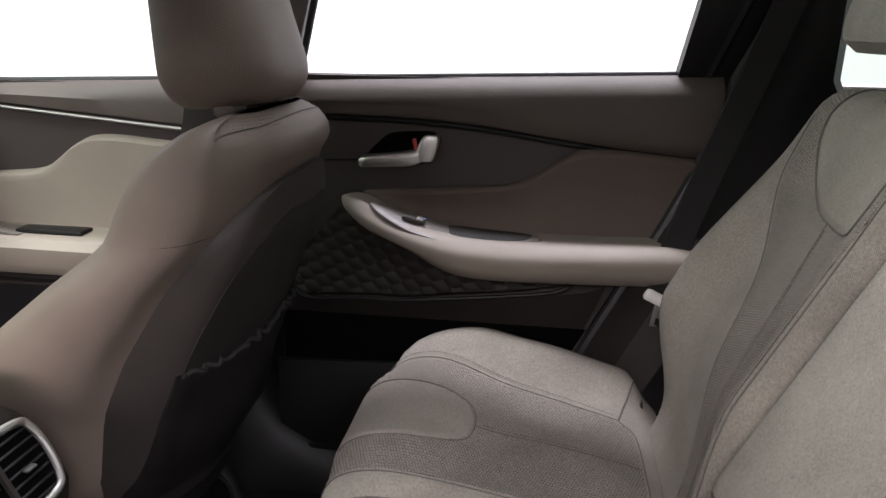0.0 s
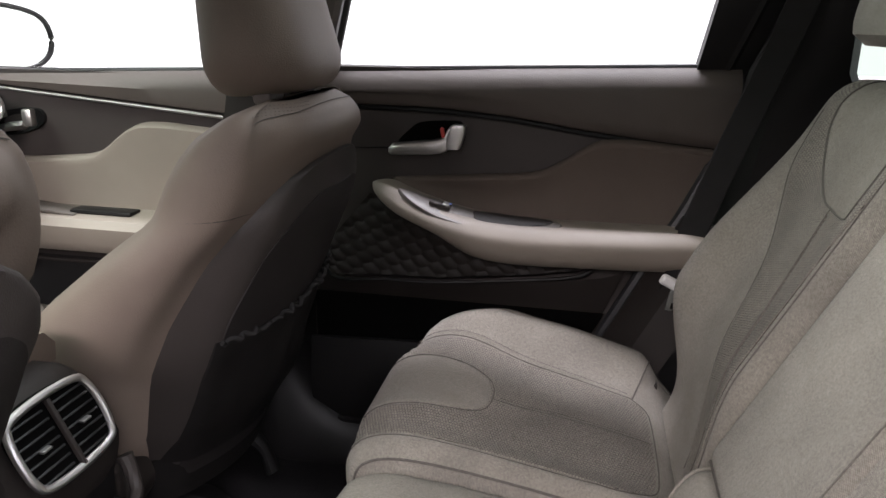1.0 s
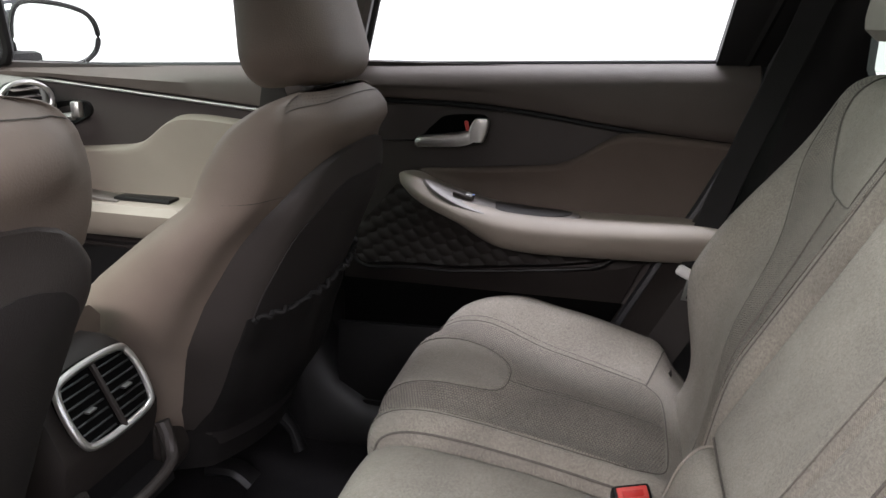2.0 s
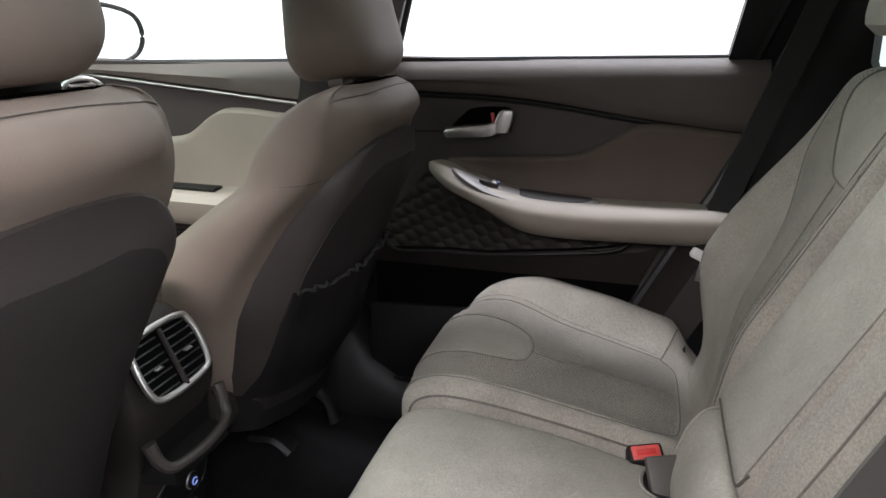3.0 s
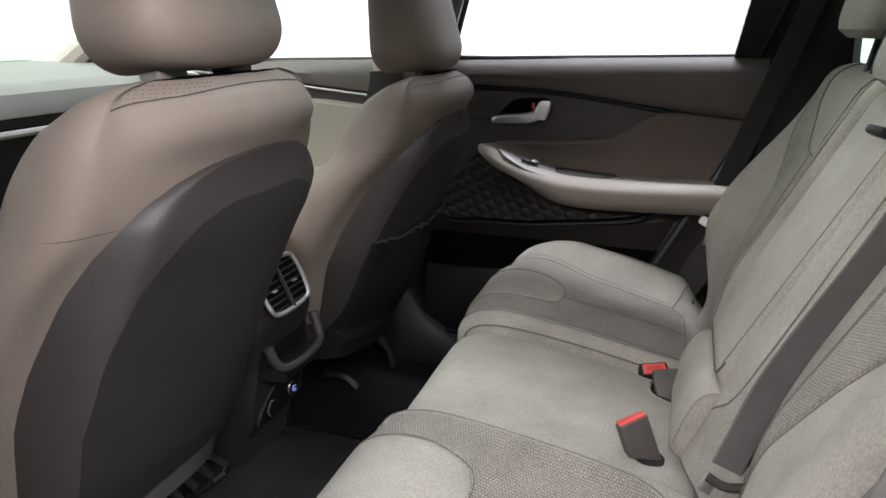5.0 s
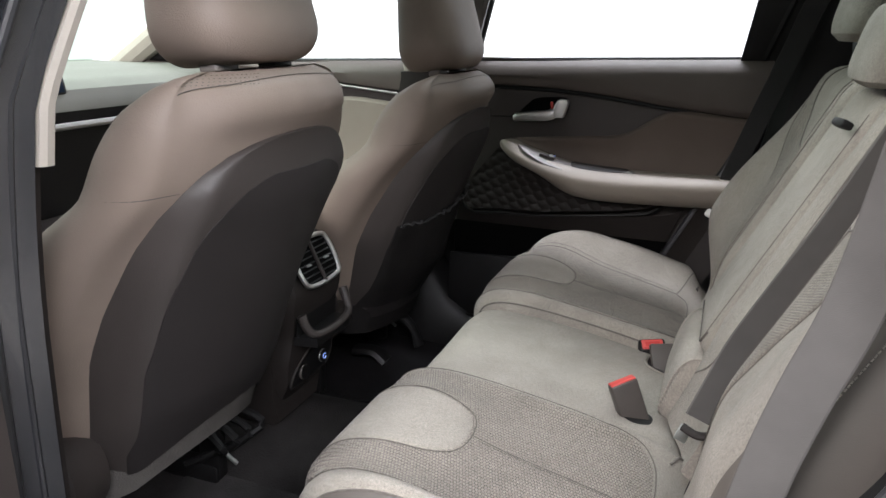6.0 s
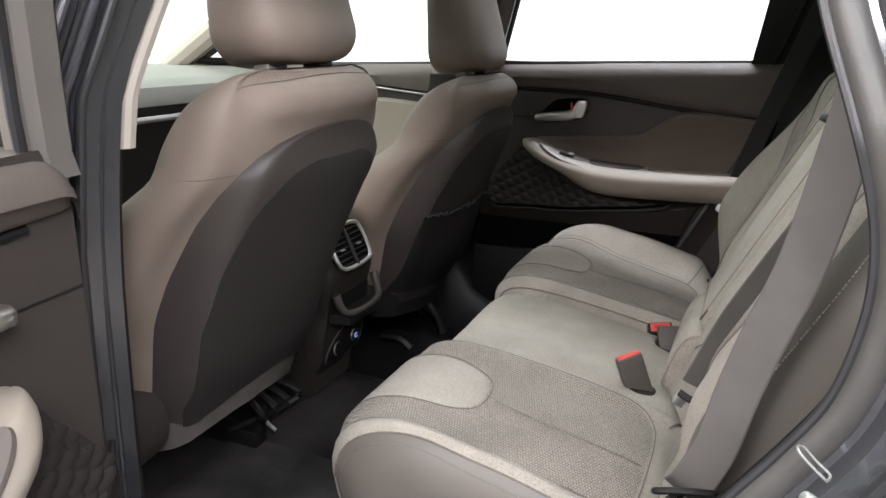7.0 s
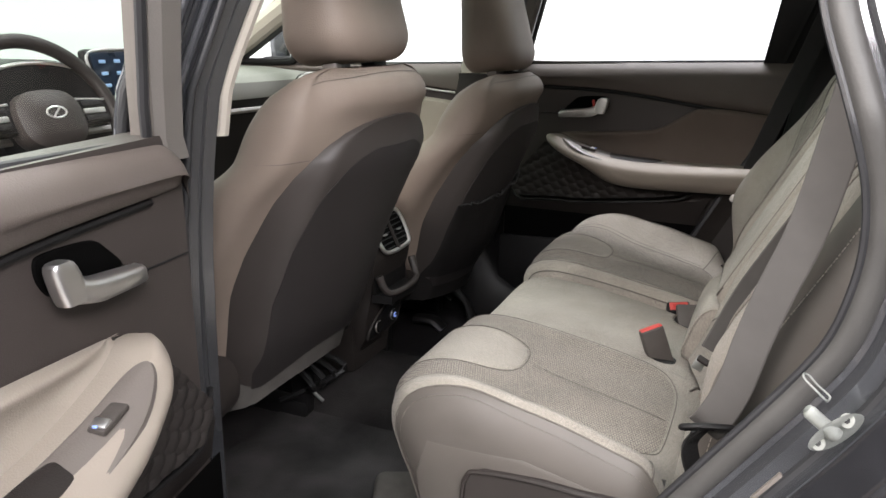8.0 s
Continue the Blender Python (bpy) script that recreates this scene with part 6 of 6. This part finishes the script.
part("top", sheet(lambda u, v: Vector((seg(v, (0, .1, .25, .6, 1), (-1.20, -1.215, -1.26, -1.45, -1.9)) - 0.05 * (1 - abs(u) ** 2), u * 0.76, seg(v, (0, .1, .25, .6, 1), (1.075, 1.115, 1.135, 1.15, 1.15)) + 0.02 * math.exp(-((u + 0.5) / 0.25) ** 2))), lin(-1, 1, 40), lin(0, 1, 20), (0, 0, -0.01)), DASH, ds, "pale grey dashboard top")
part("front", sheet(lambda u, v: Vector((-1.205 - 0.05 * (1 - abs(u) ** 2) - 0.06 * math.sin(v * 2.2), u * 0.76, 1.072 - 0.40 * v)), lin(-1, 1, 30), lin(0, 1, 14), (-0.02, 0, 0)), BLACK, ds, "dark dashboard front")
part("accent", tube([(-1.20 - 0.05 * (1 - (y / 0.76) ** 2), y, 1.03) for y in lin(-0.74, 0.74, 20)], 0.009, 8), STRIP, ds, "brushed grey accent strip")
vt = part("side_vent", tube([(-1.19 + 0.02 * math.cos(a), 0.66 + 0.055 * math.cos(a), 1.095 + 0.04 * math.sin(a)) for a in lin(0, 2 * math.pi * 23 / 24, 24)], 0.006, 8, True, up=(1, 0, 0)), SILVER, ds, "silver ringed side vent")
part("vent_well", tube([(-1.225, 0.66, 1.095), (-1.195, 0.66, 1.095)], 0.04, 20, flat=1.3), BLACK, vt)
for i in range(4):
    part("vent_slat", block((-1.19, 0.66, 1.071 + 0.016 * i), (0.012, 0.08, 0.003), 0.001, turn(0, 20, 0)), GREY, vt)
part("cluster_hood", loft([[Vector((-1.27 + dx, -0.40 + r * 0.19 * math.cos(a), 1.12 + r * 0.085 * math.sin(a))) for a in lin(0.0, math.pi, 24)] + [Vector((-1.27 + dx, -0.40 - r * 0.19, 1.06)), Vector((-1.27 + dx, -0.40 + r * 0.19, 1.06))] for dx, r in ((0.05, 1.0), (0.04, 1.06), (-0.10, 1.05), (-0.16, 0.9))]), BLACK, ds, "black instrument hood")
part("bezel_ring", tube([(-1.222, -0.40 + 0.185 * math.cos(a), 1.12 + 0.083 * math.sin(a)) for a in lin(0, math.pi, 30)], 0.005, 8), SILVER, ds)
sc_ = thing("touch_screen", "freestanding touch screen with lit icons on the dashboard", "screen")
part("housing", block((-1.285, -0.06, 1.165), (0.03, 0.30, 0.13), 0.012, turn(0, -12, 0), 3), BLACK, sc_)
disp = part("display", block((-1.268, -0.06, 1.166), (0.004, 0.27, 0.11), 0.001, turn(0, -12, 0)), SCREEN, sc_)
part("screen_rim", tube(curve([(-1.266, -0.20, 1.105), (-1.272, -0.203, 1.17), (-1.284, -0.19, 1.222), (-1.285, -0.05, 1.228)], 20), 0.004, 8), SILVER, sc_)
for j in range(3):
    for i in range(5):
        if (i * 3 + j * 5) % 4 != 3:
            part("icon", block((-1.264 - 0.0215 * (j - 1) * 0.32, -0.165 + 0.048 * i, 1.138 + 0.03 * j), (0.002, 0.020, 0.009), 0.0005, turn(0, -12, 0)), SCREEN_ON, disp)
sw = thing("steering_wheel", "dark steering wheel with silver spoke controls", "steering wheel")
C = Vector((-1.155, -0.435, 1.085))
U, V_, N = Vector((0, 1, 0)), Vector((-math.sin(radians(24)), 0, math.cos(radians(24)))), Vector((math.cos(radians(24)), 0, math.sin(radians(24))))
part("rim", tube([C + U * (0.185 * math.cos(a)) + V_ * (0.182 * math.sin(a)) for a in lin(0, 2 * math.pi * 59 / 60, 60)], 0.0165, 12, True, up=tuple(N)), BROWN_DARK, sw, "leather-covered rim")
hub = part("hub", loft([[C + N * d + U * (r * 0.085 * math.copysign(abs(math.cos(a)) ** 0.7, math.cos(a))) + V_ * (r * 0.07 * math.copysign(abs(math.sin(a)) ** 0.7, math.sin(a)) - 0.008) for a in (2 * math.pi * j / 32 for j in range(32))] for d, r in ((-0.03, 0.9), (0.0, 1.0), (0.022, 0.95), (0.034, 0.75), (0.038, 0.3))]), SHELL, sw, "brown airbag cover")
part("badge", tube([C + N * 0.039 + U * (0.024 * math.cos(a)) + V_ * (0.013 * math.sin(a)) for a in lin(0, 2 * math.pi * 23 / 24, 24)], 0.0022, 8, True, up=tuple(N)), SILVER, hub, "plain silver oval badge")
part("badge_bar", tube([C + N * 0.040 + U * -0.010 + V_ * -0.009, C + N * 0.040 + U * 0.010 + V_ * 0.009], 0.0022, 8), SILVER, hub)
for k in (-1, 1):
    sp_ = part("spoke", loft([[C + U * (k * a) + V_ * b + N * 0.004 for b in (-w + 0.005, w + 0.005)] + [C + U * (k * a) + V_ * b - N * 0.016 for b in (w + 0.005, -w + 0.005)] for a, w in ((0.07, 0.035), (0.12, 0.03), (0.178, 0.024))]), BLACK, sw)
    for i in range(3):
        part("spoke_button", block(C + U * (k * 0.125) + V_ * (-0.014 + 0.018 * i) + N * 0.008, (0.006, 0.06, 0.013), 0.002, turn(0, -24, 0)), BLACK if i != 1 else SILVER, sp_)
    part("spoke_rim", tube([C + U * (k * 0.085) + V_ * 0.036 + N * 0.008, C + U * (k * 0.165) + V_ * 0.030 + N * 0.007], 0.003, 6), SILVER, sp_)
part("lower_spoke", block(C + V_ * -0.12, (0.016, 0.07, 0.12), 0.006, turn(0, -24, 0)), BLACK, sw)
part("column", tube([C - N * 0.02, C - N * 0.25], 0.05, 14), BLACK, sw)

for s_ in (-1, 1):
    ap = thing("pillar_front", "ivory front pillar trim beside the windscreen", "pillar", kind="structure")
    ln = curve([(-1.80, s_ * 0.77, 1.10), (-1.55, s_ * 0.745, 1.24), (-1.25, s_ * 0.70, 1.40), (-0.95, s_ * 0.65, 1.53)], 16)
    part("trim", tube(ln, 0.042, 10, flat=1.0), IVORY, ap)
    part("seal", tube([p + Vector((0.045, s_ * 0.03, -0.02)) for p in ln], 0.012, 8), RUBBER, ap)
wsn = part("windscreen", sheet(lambda u, v: Vector((-1.95 + 0.95 * v, u * (0.74 - 0.1 * v), 1.10 + 0.44 * v)), lin(-1, 1, 6), lin(0, 1, 6)), TINT)
wsn.visible_shadow = False
tagged(wsn, "green-tinted windscreen", "windscreen", kind="structure")
